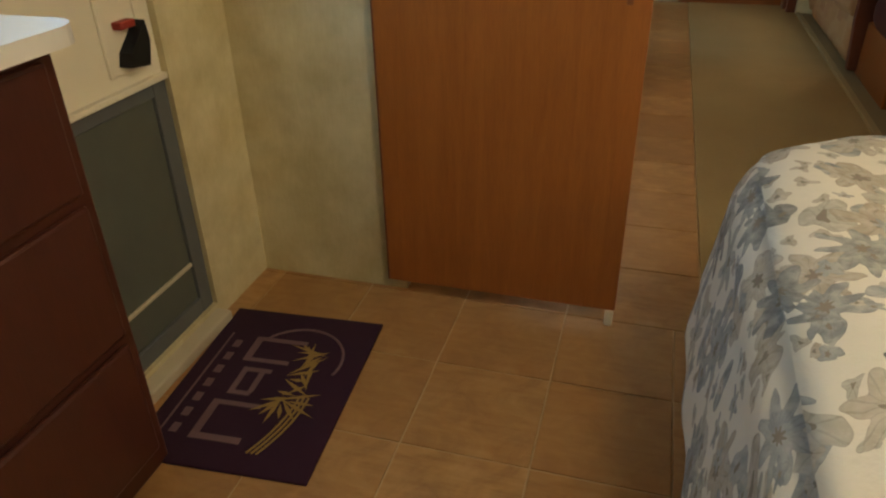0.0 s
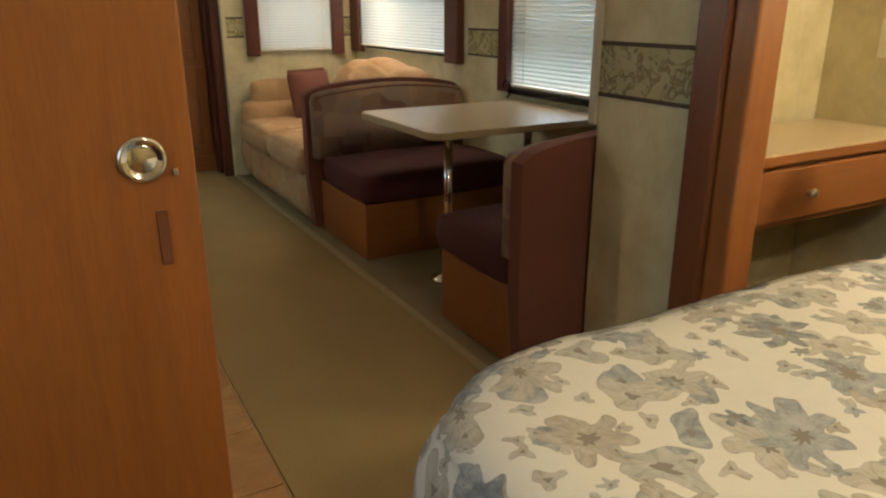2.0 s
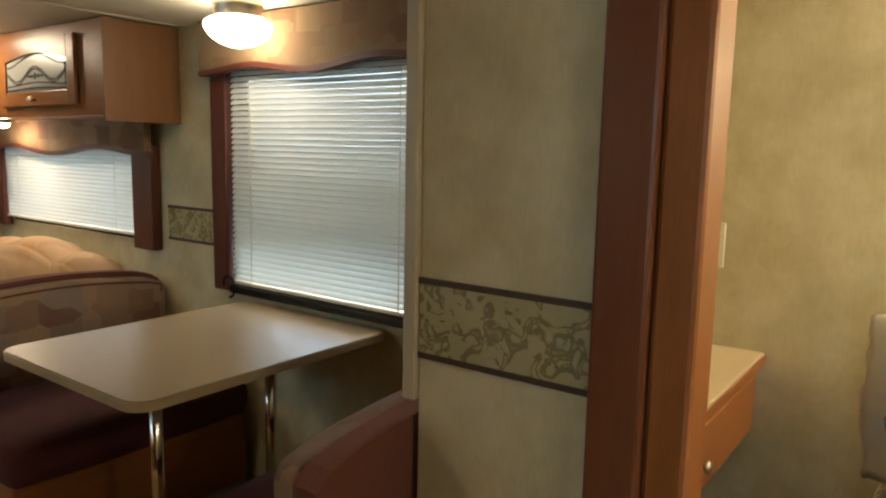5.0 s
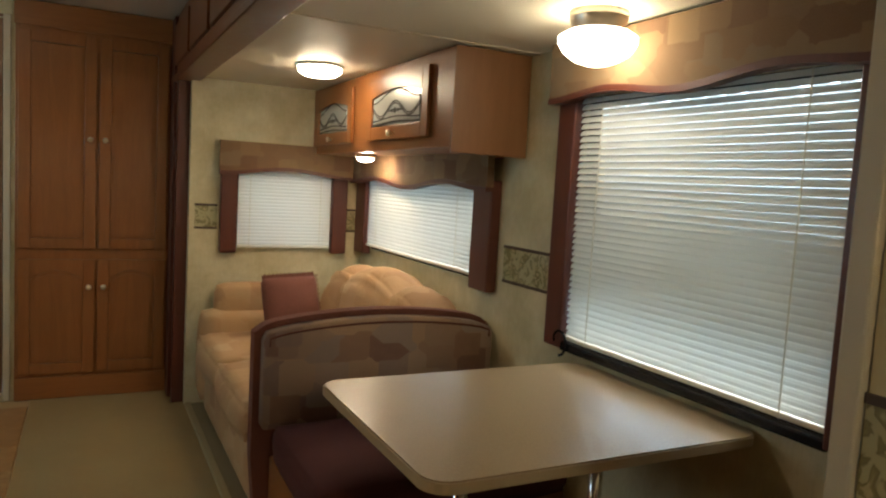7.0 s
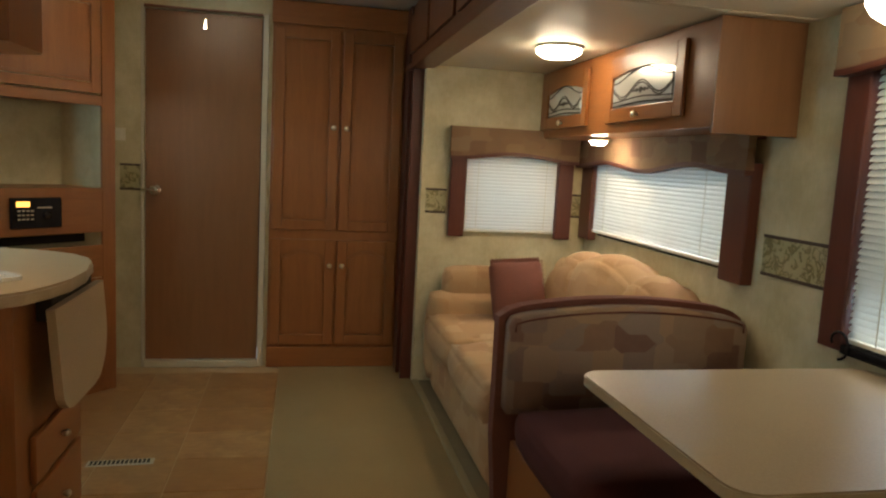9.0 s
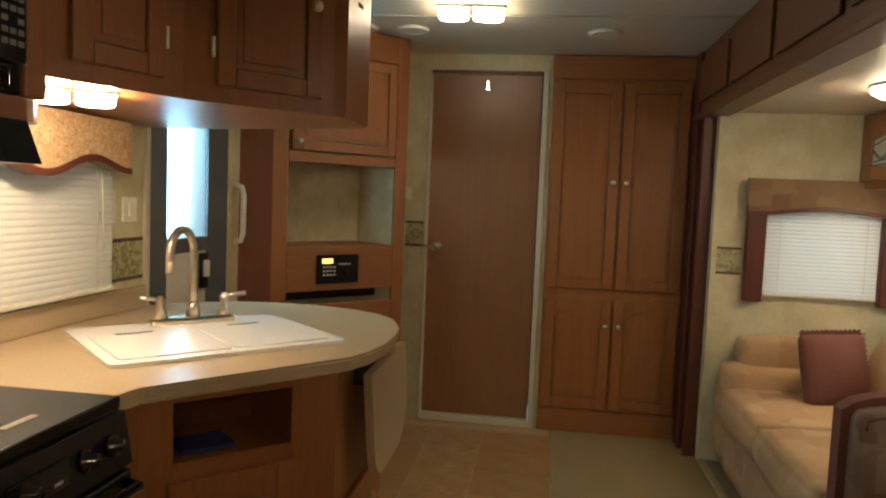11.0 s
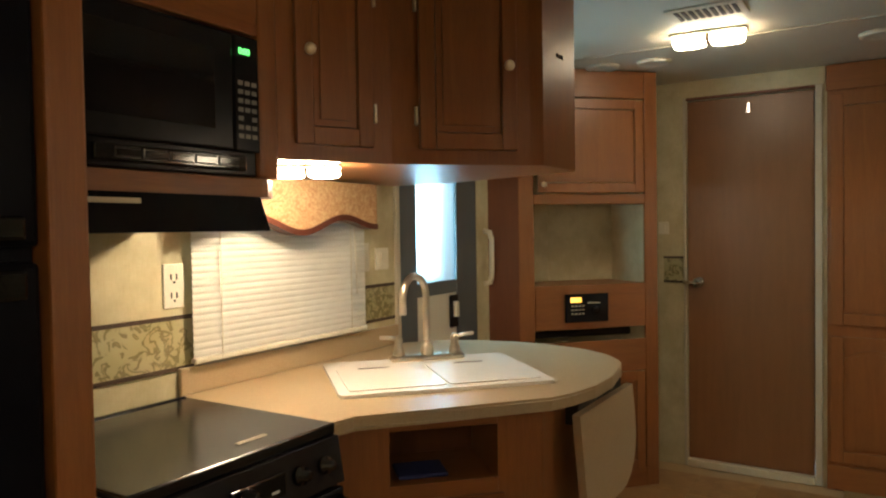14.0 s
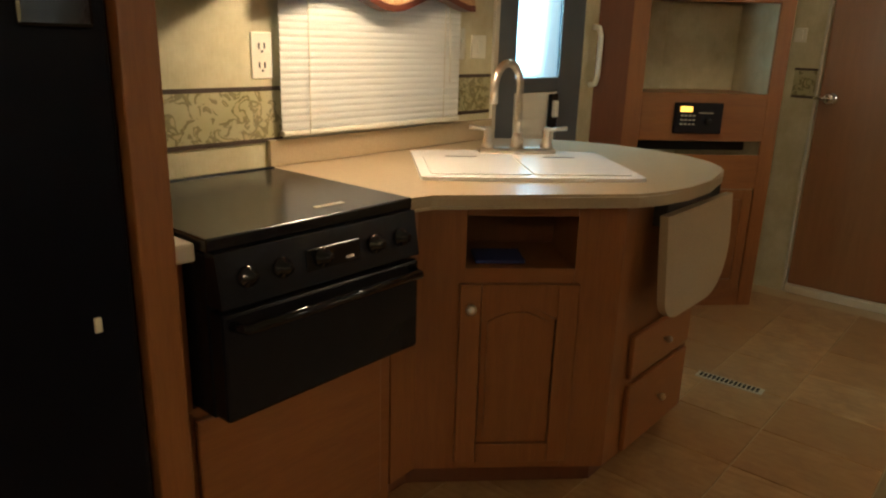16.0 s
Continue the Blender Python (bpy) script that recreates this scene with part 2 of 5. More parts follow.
STEEL = plain("dark_steel", (0.10, 0.095, 0.085), 0.3, 1, 0.1)
KNOBMETAL = plain("bright_knob_metal", (0.90, 0.82, 0.66), 0.38, 1, 0.04)
GREY = plain("grey_door_frame", (0.10, 0.11, 0.115), 0.45, 0, 0.1)
SCREEN = plain("grey_screen", (0.085, 0.095, 0.08), 0.6, 0, 0.15)
ALU = plain("pale_trim", (0.52, 0.47, 0.35), 0.45, 0.0, 0.06)
# near-black for hollows and slots, their shade put into the colour, and dark print
DARK = plain("hollow_shade_and_dark_print", (0.02, 0.014, 0.01), 0.8)
TEAL = fuzz("teal_pillow_cloth", (0.24, 0.32, 0.33), (0.31, 0.40, 0.40), 300)
DARKTEAL = plain("teal_cord", (0.10, 0.14, 0.13), 0.8)
LACE = plain("lace", (0.62, 0.58, 0.47), 0.9)
PRINT = plain("white_print", (0.6, 0.58, 0.52), 0.5)
KEYPRINT = plain("grey_key_print", (0.22, 0.21, 0.19), 0.5)
GOLD = plain("mat_gold", (0.30, 0.19, 0.05), 0.9)
MAUVE = plain("mat_mauve", (0.16, 0.095, 0.10), 0.9)
BLUE = plain("blue_cloth", (0.02, 0.03, 0.12), 0.8)


def glow(name, color, power):
    m = mat(name, (0.8, 0.8, 0.8), 0.4)
    b = m.node_tree.nodes["Principled BSDF"]
    b.inputs["Emission Color"].default_value = (*color, 1)
    b.inputs["Emission Strength"].default_value = power
    return m


BULB = glow("lit_glass", LAMP, 15)
BULBD = glow("lit_bowl_glass", (1.0, 0.86, 0.64), 9.5)
BULBK = glow("lit_lens", LAMP, 90)
BULBS = glow("lit_small_lens", LAMP, 70)
BULBL = glow("lit_sofa_lens", LAMP, 20)
DIGIT = glow("green_digits", (0.1, 1.0, 0.15), 2.0)
BULBB = glow("lit_bedroom_lens", LAMP, 95)
# glow of the added bedroom fill lamp
BULBFILL = glow("bedroom_fill_lens", LAMP, 66)
AMBER = glow("amber_display", (1.0, 0.45, 0.03), 1.2)


def slat_mat():
    m = mat("blind_slat", (0.78, 0.76, 0.68), 0.5)
    t = node(m, "ShaderNodeBsdfTranslucent", Color=(0.78, 0.80, 0.78, 1))
    x = node(m, "ShaderNodeMixShader", Fac=0.35)
    link(m, m.node_tree.nodes["Principled BSDF"].outputs[0], x.inputs[1])
    link(m, t.outputs[0], x.inputs[2])
    link(m, x.outputs[0], m.node_tree.nodes["Material Output"].inputs[0])
    return m


SLAT = slat_mat()


def glass_mat(name, rough, color=(1, 1, 1)):
    m = mat(name, color, rough)
    b = m.node_tree.nodes["Principled BSDF"]
    b.inputs["Transmission Weight"].default_value = 1
    b.inputs["IOR"].default_value = 1.45
    return m


GLASS = glass_mat("window_glass", 0.02)
FROST = glass_mat("frosted_glass", 0.35, (0.80, 0.95, 1.0))
SILVERGLASS = plain("etched_mirror", (0.75, 0.76, 0.72), 0.25, 0.6, 0.03)


for m_, level in ((FRIDGE, 0.08), (BLACK, 0.22)):
    m_.node_tree.nodes["Principled BSDF"].inputs["Specular IOR Level"].default_value = level


# ---- geometry helpers ----
def mesh_of(bm, name, m, smooth=False):
    bmesh.ops.recalc_face_normals(bm, faces=bm.faces)
    me = bpy.data.meshes.new(name)
    bm.to_mesh(me)
    bm.free()
    if m:
        me.materials.append(m)
    if smooth:
        for p in me.polygons:
            p.use_smooth = True
    return me


def add_box(bm, x0, x1, y0, y1, z0, z1, bev=0.0, seg=2):
    g = bmesh.ops.create_cube(bm, size=1)
    for v in g["verts"]:
        v.co = Vector(((x0 + x1) / 2 + v.co.x * (x1 - x0), (y0 + y1) / 2 + v.co.y * (y1 - y0), (z0 + z1) / 2 + v.co.z * (z1 - z0)))
    if bev > 0:
        es = {e for v in g["verts"] for e in v.link_edges}
        bmesh.ops.bevel(bm, geom=list(es), offset=bev, segments=seg, affect="EDGES", profile=0.5)


def add_prism(bm, pts, z0, z1):
    lo = [bm.verts.new((x, y, z0)) for x, y in pts]
    hi = [bm.verts.new((x, y, z1)) for x, y in pts]
    bm.faces.new(lo[::-1])
    bm.faces.new(hi)
    n = len(pts)
    for i in range(n):
        bm.faces.new((lo[i], lo[(i + 1) % n], hi[(i + 1) % n], hi[i]))


def add_front(bm, pts, y0, y1):
    """A flat outline in x and z, thick from y0 to y1."""
    a = [bm.verts.new((x, y0, z)) for x, z in pts]
    b = [bm.verts.new((x, y1, z)) for x, z in pts]
    bm.faces.new(a)
    bm.faces.new(b[::-1])
    n = len(pts)
    for i in range(n):
        bm.faces.new((a[i], b[i], b[(i + 1) % n], a[(i + 1) % n]))


def bevel_all(bm, w, seg=2, angle=40):
    es = [e for e in bm.edges if len(e.link_faces) == 2 and e.calc_face_angle(0) > radians(angle)]
    bmesh.ops.bevel(bm, geom=es, offset=w, segments=seg, affect="EDGES", profile=0.5)


def part(parent, name, bm, m, smooth=False, at=None, label=""):
    ob = new(name, mesh_of(bm, name, m, smooth))
    if parent:
        ob.parent = parent
    if at is not None:
        ob.matrix_basis = at
    if label:
        ob["label"] = label
    return ob


def box(parent, name, x0, x1, y0, y1, z0, z1, m, bev=0.004, label=""):
    bm = bmesh.new()
    add_box(bm, x0, x1, y0, y1, z0, z1, bev)
    return part(parent, name, bm, m, label=label)


def thing(name, m, label, category, group="", kind=""):
    ob = new(name)
    ob.empty_display_size = 0.1
    ob.matrix_basis = m
    return tagged(ob, label, category, group, kind)


def soft_bm(x0, x1, y0, y1, z0, z1, r, bulge=0.0, cuts=8, wrinkle=0.0, freq=6.0):
    bm = bmesh.new()
    bmesh.ops.create_cube(bm, size=2)
    bmesh.ops.subdivide_edges(bm, edges=bm.edges[:], cuts=cuts, use_grid_fill=True)
    h = Vector(((x1 - x0) / 2, (y1 - y0) / 2, (z1 - z0) / 2))
    c = Vector(((x0 + x1) / 2, (y0 + y1) / 2, (z0 + z1) / 2))
    for v in bm.verts:
        u = v.co.copy()
        p = Vector((u.x * h.x, u.y * h.y, u.z * h.z))
        q = Vector([max(-(h[i] - r), min(h[i] - r, p[i])) for i in range(3)])
        d = p - q
        n = d.normalized() if d.length > 1e-6 else Vector((0, 0, 1))
        w = 1.0
        for i in range(3):
            if abs(u[i]) < 0.999:
                w *= 1 - u[i] ** 2
        p = q + n * r + n * bulge * w
        if wrinkle:
            p += n * wrinkle * noise.noise((p + c) * freq)
        v.co = p + c
    return bm


def soft(parent, name, x0, x1, y0, y1, z0, z1, m, r=0.04, bulge=0.02, cuts=8, wrinkle=0.004, label=""):
    return part(parent, name, soft_bm(x0, x1, y0, y1, z0, z1, r, bulge, cuts, wrinkle), m, True, label=label)


def lathe(parent, name, profile, m, at, seg=24, label=""):
    bm = bmesh.new()
    rings = []
    for r, z in profile:
        rings.append([bm.verts.new((r * math.cos(2 * math.pi * i / seg), r * math.sin(2 * math.pi * i / seg), z)) for i in range(seg)])
    for a, b in zip(rings, rings[1:]):
        for i in range(seg):
            bm.faces.new((a[i], a[(i + 1) % seg], b[(i + 1) % seg], b[i]))
    bm.faces.new(rings[0][::-1])
    bm.faces.new(rings[-1])
    return part(parent, name, bm, m, True, at, label)


def tube(parent, name, pts, r, m, seg=10):
    bm = bmesh.new()
    rings = []
    for i, p in enumerate(pts):
        p = Vector(p)
        d = (Vector(pts[min(i + 1, len(pts) - 1)]) - Vector(pts[max(i - 1, 0)])).normalized()
        a = d.orthogonal().normalized() if i == 0 else (a - d * a.dot(d)).normalized()
        b = d.cross(a)
        rings.append([bm.verts.new(p + r * (a * math.cos(2 * math.pi * k / seg) + b * math.sin(2 * math.pi * k / seg))) for k in range(seg)])
    for s, t in zip(rings, rings[1:]):
        for k in range(seg):
            bm.faces.new((s[k], s[(k + 1) % seg], t[(k + 1) % seg], t[k]))
    bm.faces.new(rings[0][::-1])
    bm.faces.new(rings[-1])
    return part(parent, name, bm, m, True)


def rounded(x0, x1, y0, y1, r, n=6):
    out = []
    for cx, cy, a in ((x1 - r, y1 - r, 0), (x0 + r, y1 - r, 90), (x0 + r, y0 + r, 180), (x1 - r, y0 + r, 270)):
        out += [(cx + r * math.cos(radians(a + 90 * k / n)), cy + r * math.sin(radians(a + 90 * k / n))) for k in range(n + 1)]
    return out


def wall(name, x0, x1, y0, y1, z0, z1, holes=(), axis="y", m=None, label=""):
    """A wall with rectangular holes (a0, a1, z0, z1) along its axis, built of joined pieces round them."""
    bm = bmesh.new()
    lo, hi = (y0, y1) if axis == "y" else (x0, x1)

    def piece(a, b, c, d):
        if b - a > 1e-4 and d - c > 1e-4:
            if axis == "y":
                add_box(bm, x0, x1, a, b, c, d)
            else:
                add_box(bm, a, b, y0, y1, c, d)

    at = lo
    for a, b, c, d in sorted(holes):
        piece(at, a, z0, z1)
        piece(a, b, z0, c)
        piece(a, b, d, z1)
        at = b
    piece(at, hi, z0, z1)
    return tagged(part(None, name, bm, m or WALL), label or "beige mottled wallpaper wall", "wall", kind="structure")


def knob(parent, x, z, y=0.0, m=None, r=0.015):
    lathe(parent, "knob", [(0.006, 0), (0.006, 0.012), (r, 0.018), (r, 0.023), (0.010, 0.029), (0.003, 0.031)], m or KNOBMETAL, pose(x, y, z, 90, 0, 0), 12, "small nickel knob")


def panel_door(parent, x0, x1, z0, z1, y=0.0, arch=0.0, rail=0.055, knob_at=None, m=None, inner=None, th=0.018):
    """A framed cabinet door facing -y of its parent, its back at y, with an arched or square raised panel."""
    bm = bmesh.new()
    f = y - th
    a0, a1, b0, b1 = x0 + rail, x1 - rail, z0 + rail, z1 - rail
    add_box(bm, x0, a0, f, y, z0, z1, 0.004)
    add_box(bm, a1, x1, f, y, z0, z1, 0.004)
    add_box(bm, a0, a1, f, y, z0, b0, 0.003)
    n = 10
    top = [(a0 + (a1 - a0) * i / n, b1 - arch + arch * math.sin(math.pi * i / n)) for i in range(n + 1)]
    add_front(bm, [(a0, z1)] + top + [(a1, z1)], f, y)
    door = part(parent, "door", bm, m or WOOD)
    bm = bmesh.new()
    g = 0.003
    add_front(bm, [(a0 + g, b0 + g), (a1 - g, b0 + g)] + [(max(a0 + g, min(a1 - g, x)), z - g) for x, z in top[::-1]], f + 0.008, y - 0.002)
    part(door, "panel", bm, inner or m or WOOD)
    s = 0.02
    bm = bmesh.new()
    add_front(bm, [(a0 + s, b0 + s), (a1 - s, b0 + s)] + [(max(a0 + s, min(a1 - s, x)), z - s) for x, z in top[::-1]], f + 0.003, f + 0.0085)
    part(door, "raised_field", bm, inner or m or WOOD)
    if knob_at:
        knob(door, knob_at[0], knob_at[1], f)
    return door


def slats(parent, x0, x1, z0, z1, y, pitch=0.022, depth=0.024, tilt=68):
    """Slats of a blind that faces -y, hung between z0 and z1, with rails and cords."""
    box(parent, "head_rail", x0, x1, y - 0.015, y + 0.015, z1 - 0.025, z1, WHITE)
    box(parent, "bottom_rail", x0, x1, y - 0.012, y + 0.012, z0, z0 + 0.015, WHITE)
    bm = bmesh.new()
    rows = []
    for i in range(4):
        t = (i / 3 - 0.5) * depth
        h = 0.003 * (1 - (2 * i / 3 - 1) ** 2)
        c, s = math.cos(radians(tilt)), math.sin(radians(tilt))
        rows.append((t * c - h * s, t * s + h * c))
    for (ya, za), (yb, zb) in zip(rows, rows[1:]):
        bm.faces.new([bm.verts.new(p) for p in ((x0, ya, za), (x1, ya, za), (x1, yb, zb), (x0, yb, zb))])
    bmesh.ops.remove_doubles(bm, verts=bm.verts, dist=1e-5)
    bmesh.ops.solidify(bm, geom=bm.faces[:], thickness=0.0012)
    me = mesh_of(bm, "slat", SLAT)
    n = int((z1 - 0.03 - z0 - 0.02) / pitch)
    for i in range(n):
        ob = new("slat", me)
        ob.parent = parent
        ob.matrix_basis = pose(0, y, z0 + 0.028 + pitch * i, random.uniform(-3, 3), 0, 0)
    for k in (0.12, 0.88):
        x = x0 + (x1 - x0) * k
        box(parent, "cord", x - 0.002, x + 0.002, y - 0.015, y - 0.0135, z0, z1, WHITE, 0)


def valance_face(parent, x0, x1, z0, z1, y0, y1, waves=1, dip=0.03, cloth=None, lip=True):
    """A padded valance with a wavy lower edge and a dark wooden lip along it."""
    n = 40
    low = [(x0 + (x1 - x0) * i / n, z0 + dip * (0.5 - 0.5 * math.cos(2 * math.pi * waves * i / n)) - (0.4 * dip if waves > 1 else 0) * math.sin(math.pi * i / n)) for i in range(n + 1)]
    bm = bmesh.new()
    add_front(bm, low + [(x1, z1), (x0, z1)], y0, y1)
    bevel_all(bm, 0.006, 2, 60)
    part(parent, "padded_cloth", bm, cloth or VALANCE)
    if lip:
        bm = bmesh.new()
        add_front(bm, [(x, z - 0.018) for x, z in low] + [(x, z + 0.002) for x, z in low[::-1]], y0 - 0.004, y1 + 0.002)
        part(parent, "wooden_lip", bm, SIDEWOOD, label="dark wooden lip")


# ---- structure ----
H = 2.2        # main ceiling
HS = 1.85      # slide-out ceiling
XR = 2.60      # outer wall beside the slide-out
XS = 3.32      # slide-out window wall
Y0, Y1 = 2.85, 6.47   # slide-out ends
YD = 6.82      # wall of the far door

ground = part(None, "ground", bmesh.new(), None)
bm = bmesh.new()
add_box(bm, -400, 400, -400, 400, -0.9, -0.8)
ground.data = mesh_of(bm, "ground", plain("gravel_lot", (0.30, 0.29, 0.27), 0.9, 0, 0.3, 3))
tagged(ground, "pale gravel lot outside the windows", "ground", kind="structure")

floor = box(None, "floor", 0, 1.52, -1.6, YD, -0.05, -0.004, GROUT, 0)
tagged(floor, "brown stone-look vinyl tile floor", "floor", kind="structure")
tagged(box(None, "floor_bedroom", 1.52, 3.62, -1.6, 2.118, -0.05, -0.006, TILE, 0), "brown vinyl floor under the bed", "floor", kind="structure")
tagged(box(None, "floor_carpet", 1.52, 2.30, 2.12, YD, -0.05, 0.004, CARPET, 0), "worn tan carpet", "carpet", kind="structure")
tagged(box(None, "floor_corner", 2.302, 3.62, 2.122, Y0 - 0.002, -0.05, 0.003, CARPET, 0), "worn tan carpet by the jamb", "carpet", kind="structure")
tagged(box(None, "floor_slide", 2.335, XS, Y0, Y1, -0.05, 0.012, SHADEDCARPET, 0), "tan carpet in the slide-out, coloured darker for its shade", "carpet", kind="structure")
tagged(box(None, "trim_slide_edge", 2.30, 2.335, Y0, YD, -0.05, 0.018, fuzz("edge_carpet", (0.30, 0.24, 0.12), (0.37, 0.30, 0.16)), 0.006), "pale bound carpet edge of the slide-out", "trim", kind="structure")

ED = (5.0, 5.66, 0.05, 1.88)   # entry door opening
KW = (3.98, 4.72, 1.02, 1.46)  # kitchen window
wall("wall_west", -0.06, 0, 2.18, YD + 0.06, -0.05, H, [KW, ED])
wall("wall_bedroom_west", 0.09, 0.15, -1.6, 2.12, -0.05, H, [(1.195, 1.835, 0.05, 1.88)])
wall("wall_bedroom_south", 0.09, 3.68, -1.66, -1.6, -0.05, H, axis="x")
wall("wall_bedroom_east", 3.62, 3.68, -1.6, 2.76, -0.05, H)
wall("wall_partition", -0.06, 0.64, 2.12, 2.18, -0.05, H, axis="x")
wall("wall_niche", XR + 0.04, 3.68, 2.76, 2.797, -0.05, H, axis="x")
wall("wall_stub", XR, XR + 0.04, 2.43, 2.797, -0.05, H)
wall("wall_partition_head", 0.64, 3.62, 2.12, 2.18, 2.0, H, axis="x")
DW = (3.30, 4.29, 0.82, 1.66)
SW = (4.98, 6.30, 0.93, 1.36)
wall("wall_slide_east", XS, XS + 0.06, Y0, Y1, -0.05, HS, [DW, SW])
wall("wall_slide_end", 2.30, XS + 0.06, Y1, Y1 + 0.06, -0.05, HS, [(2.556, 3.11, 0.915, 1.36)], axis="x")
wall("wall_slide_start", XR + 0.052, XS + 0.06, 2.7975, 2.812, -0.05, HS, axis="x")
wall("wall_east_over_slide", XR, XR + 0.04, 2.87, YD, HS + 0.05, H)
wall("wall_east_end", 2.36, 2.42, Y1 + 0.06, YD + 0.06, -0.05, H)
wall("wall_north", -0.06, 2.42, YD, YD + 0.06, -0.05, H, [(0.73, 1.385, 0.035, 2.09)], axis="x")
# unseen near-black sheet, added so the gaps round the shut door stay dark
wall("dark_backing_behind_door", 0.6, 1.5, YD + 0.6, YD + 0.66, -0.05, H, axis="x", m=DARK)
tagged(box(None, "ceiling", -0.06, 3.68, -1.66, YD + 0.06, H, H + 0.05, CEIL, 0), "pale textured ceiling panels", "ceiling", kind="structure")
tagged(box(None, "ceiling_slide", 2.33, XS + 0.06, Y0, Y1 + 0.06, HS, HS + 0.05, CEIL, 0), "pale textured slide-out ceiling", "ceiling", kind="structure")
tagged(box(None, "trim_ceiling_seam", 0, 2.3, 5.93, 5.955, H - 0.006, H, ALU, 0.002), "pale ceiling seam strip", "trim", kind="structure")
tagged(box(None, "trim_slide_seam", 2.34, XS, 4.60, 4.615, HS - 0.005, HS, ALU, 0.002), "pale ceiling seam strip", "trim", kind="structure")
tagged(box(None, "trim_stub_edge", XR - 0.012, XR + 0.05, 2.80, 2.832, 0.87, H, ALU, 0.004), "pale plastic corner trim", "trim", kind="structure")

hdr = tagged(box(None, "trim_slide_header", 2.24, 2.33, Y0 - 0.1, YD, HS + 0.01, H, DARKWOOD, 0.006), "dark wooden fascia over the slide-out", "trim", kind="structure")
bm = bmesh.new()
for i in range(6):
    a = Y0 + i * 0.64
    add_box(bm, 2.225, 2.24, a + 0.03, a + 0.60, HS + 0.07, H - 0.06, 0.004)
part(hdr, "fascia_panel", bm, DARKWOOD)
box(hdr, "lower_lip", 2.22, 2.345, Y0 - 0.1, YD, HS - 0.02, HS + 0.012, DARKWOOD)
tagged(box(None, "trim_slide_flange", 2.235, 2.33, Y1 + 0.06, Y1 + 0.10, 0, HS, SIDEWOOD), "dark wooden slide-out flange", "trim", kind="structure")
jam = tagged(box(None, "trim_jamb", XR - 0.02, XR + 0.07, 2.335, 2.43, 0, H, DARKWOOD, 0.008), "dark wooden door jamb", "trim", kind="structure")
box(jam, "casing", XR - 0.005, XR + 0.10, 2.262, 2.335, 0, H, WOOD, 0.01)


def border(name, x0, x1, y0, y1, z0=0.965, z1=1.115):
    """A printed leaf band a few millimetres proud of its wall, with dark lines."""
    b = tagged(box(None, name, x0, x1, y0, y1, z0, z1, BORDER, 0), "leaf-pattern wallpaper border band", "wall border", kind="structure")
    e = 0.0015
    for z in (z0, z1):
        box(b, "line", x0 - e, x1 + e, y0 - e, y1 + e, z - 0.006, z + 0.006, LINE, 0)


border("trim_border_stub", XR - 0.003, XR, 2.43, 2.797)
border("trim_border_kitchen", 0, 0.003, 3.28, 3.975, 1.0, 1.145)
border("trim_border_kitchen_end", 0, 0.003, 4.725, 4.965, 1.03, 1.165)
border("trim_border_north", 0.60, 0.71, YD - 0.003, YD, 1.06, 1.2)
border("trim_border_slide", XS - 0.003, XS, 4.395, 4.77, 0.96, 1.10)
border("trim_border_slide_end", 2.33, 2.45, Y1 - 0.003, Y1, 1.02, 1.15)
border("trim_border_slide_corner", 3.22, XS, Y1 - 0.003, Y1, 1.02, 1.15)


# ---- windows and blinds ----
def window(name, m, w, z0, z1):
    """Glass in a black rubber frame, in a hole from x 0 to w of its parent, the room at -y."""
    t = thing(name, m, "aluminium-framed trailer window with a black seal", "window", kind="structure")
    bm = bmesh.new()
    for a, b, c, d in ((0, w, z0, z0 + 0.025), (0, w, z1 - 0.025, z1), (0, 0.025, z0 + 0.025, z1 - 0.025), (w - 0.025, w, z0 + 0.025, z1 - 0.025)):
        add_box(bm, a, b, 0.005, 0.045, c, d, 0.004)
    part(t, "frame", bm, BLACK)
    g = box(t, "pane", 0.02, w - 0.02, 0.03, 0.034, z0 + 0.02, z1 - 0.02, GLASS, 0)
    g.visible_shadow = False
    return t


def dressed_window(blind, m, w, z0, z1, frame=0.10, v0=None, v1=None, waves=1, dip=0.03, inset=0.0, pitch=0.022, tilt=70):
    """Wooden side frames, padded valance and a slatted blind, the wall at y 0, the room at -y."""
    t = thing("window_valance", m, "padded brown patchwork window valance with dark wooden sides", "valance")
    for a, b in ((-frame, -0.003), (w + 0.003, w + frame)):
        box(t, "side_board", a, b, -0.05, 0, z0 - 0.03, v0 + 0.03, SIDEWOOD, 0.006, "dark wooden side board")
    valance_face(t, -frame - 0.015, w + frame + 0.015, v0, v1, -0.085, -0.052, waves, dip)
    box(t, "top_board", -frame, w + frame, -0.052, 0, v1 - 0.02, v1 - 0.002, DARKWOOD)
    b = thing("window_blind", m, blind, "blind")
    slats(b, 0.004, w - 0.004, z0 + inset, v0 + dip + 0.03, -0.022, pitch, pitch + 0.003, tilt)


window("window_dinette", pose(XS, DW[1], 0, 0, 0, -90), DW[1] - DW[0], DW[2], DW[3])
dressed_window("white slatted mini blind, lowered", pose(XS, DW[1], 0, 0, 0, -90), DW[1] - DW[0], DW[2], DW[3], 0.10, 1.652, HS - 0.01, 2, 0.028, 0.0, 0.0215, 53)
window("window_sofa", pose(XS, SW[1], 0, 0, 0, -90), SW[1] - SW[0], SW[2], SW[3])
dressed_window("white slatted mini blind, lowered", pose(XS, SW[1], 0, 0, 0, -90), SW[1] - SW[0], SW[2], SW[3], 0.16, 1.335, 1.475, 2, 0.035, 0.02, 0.02, 72)
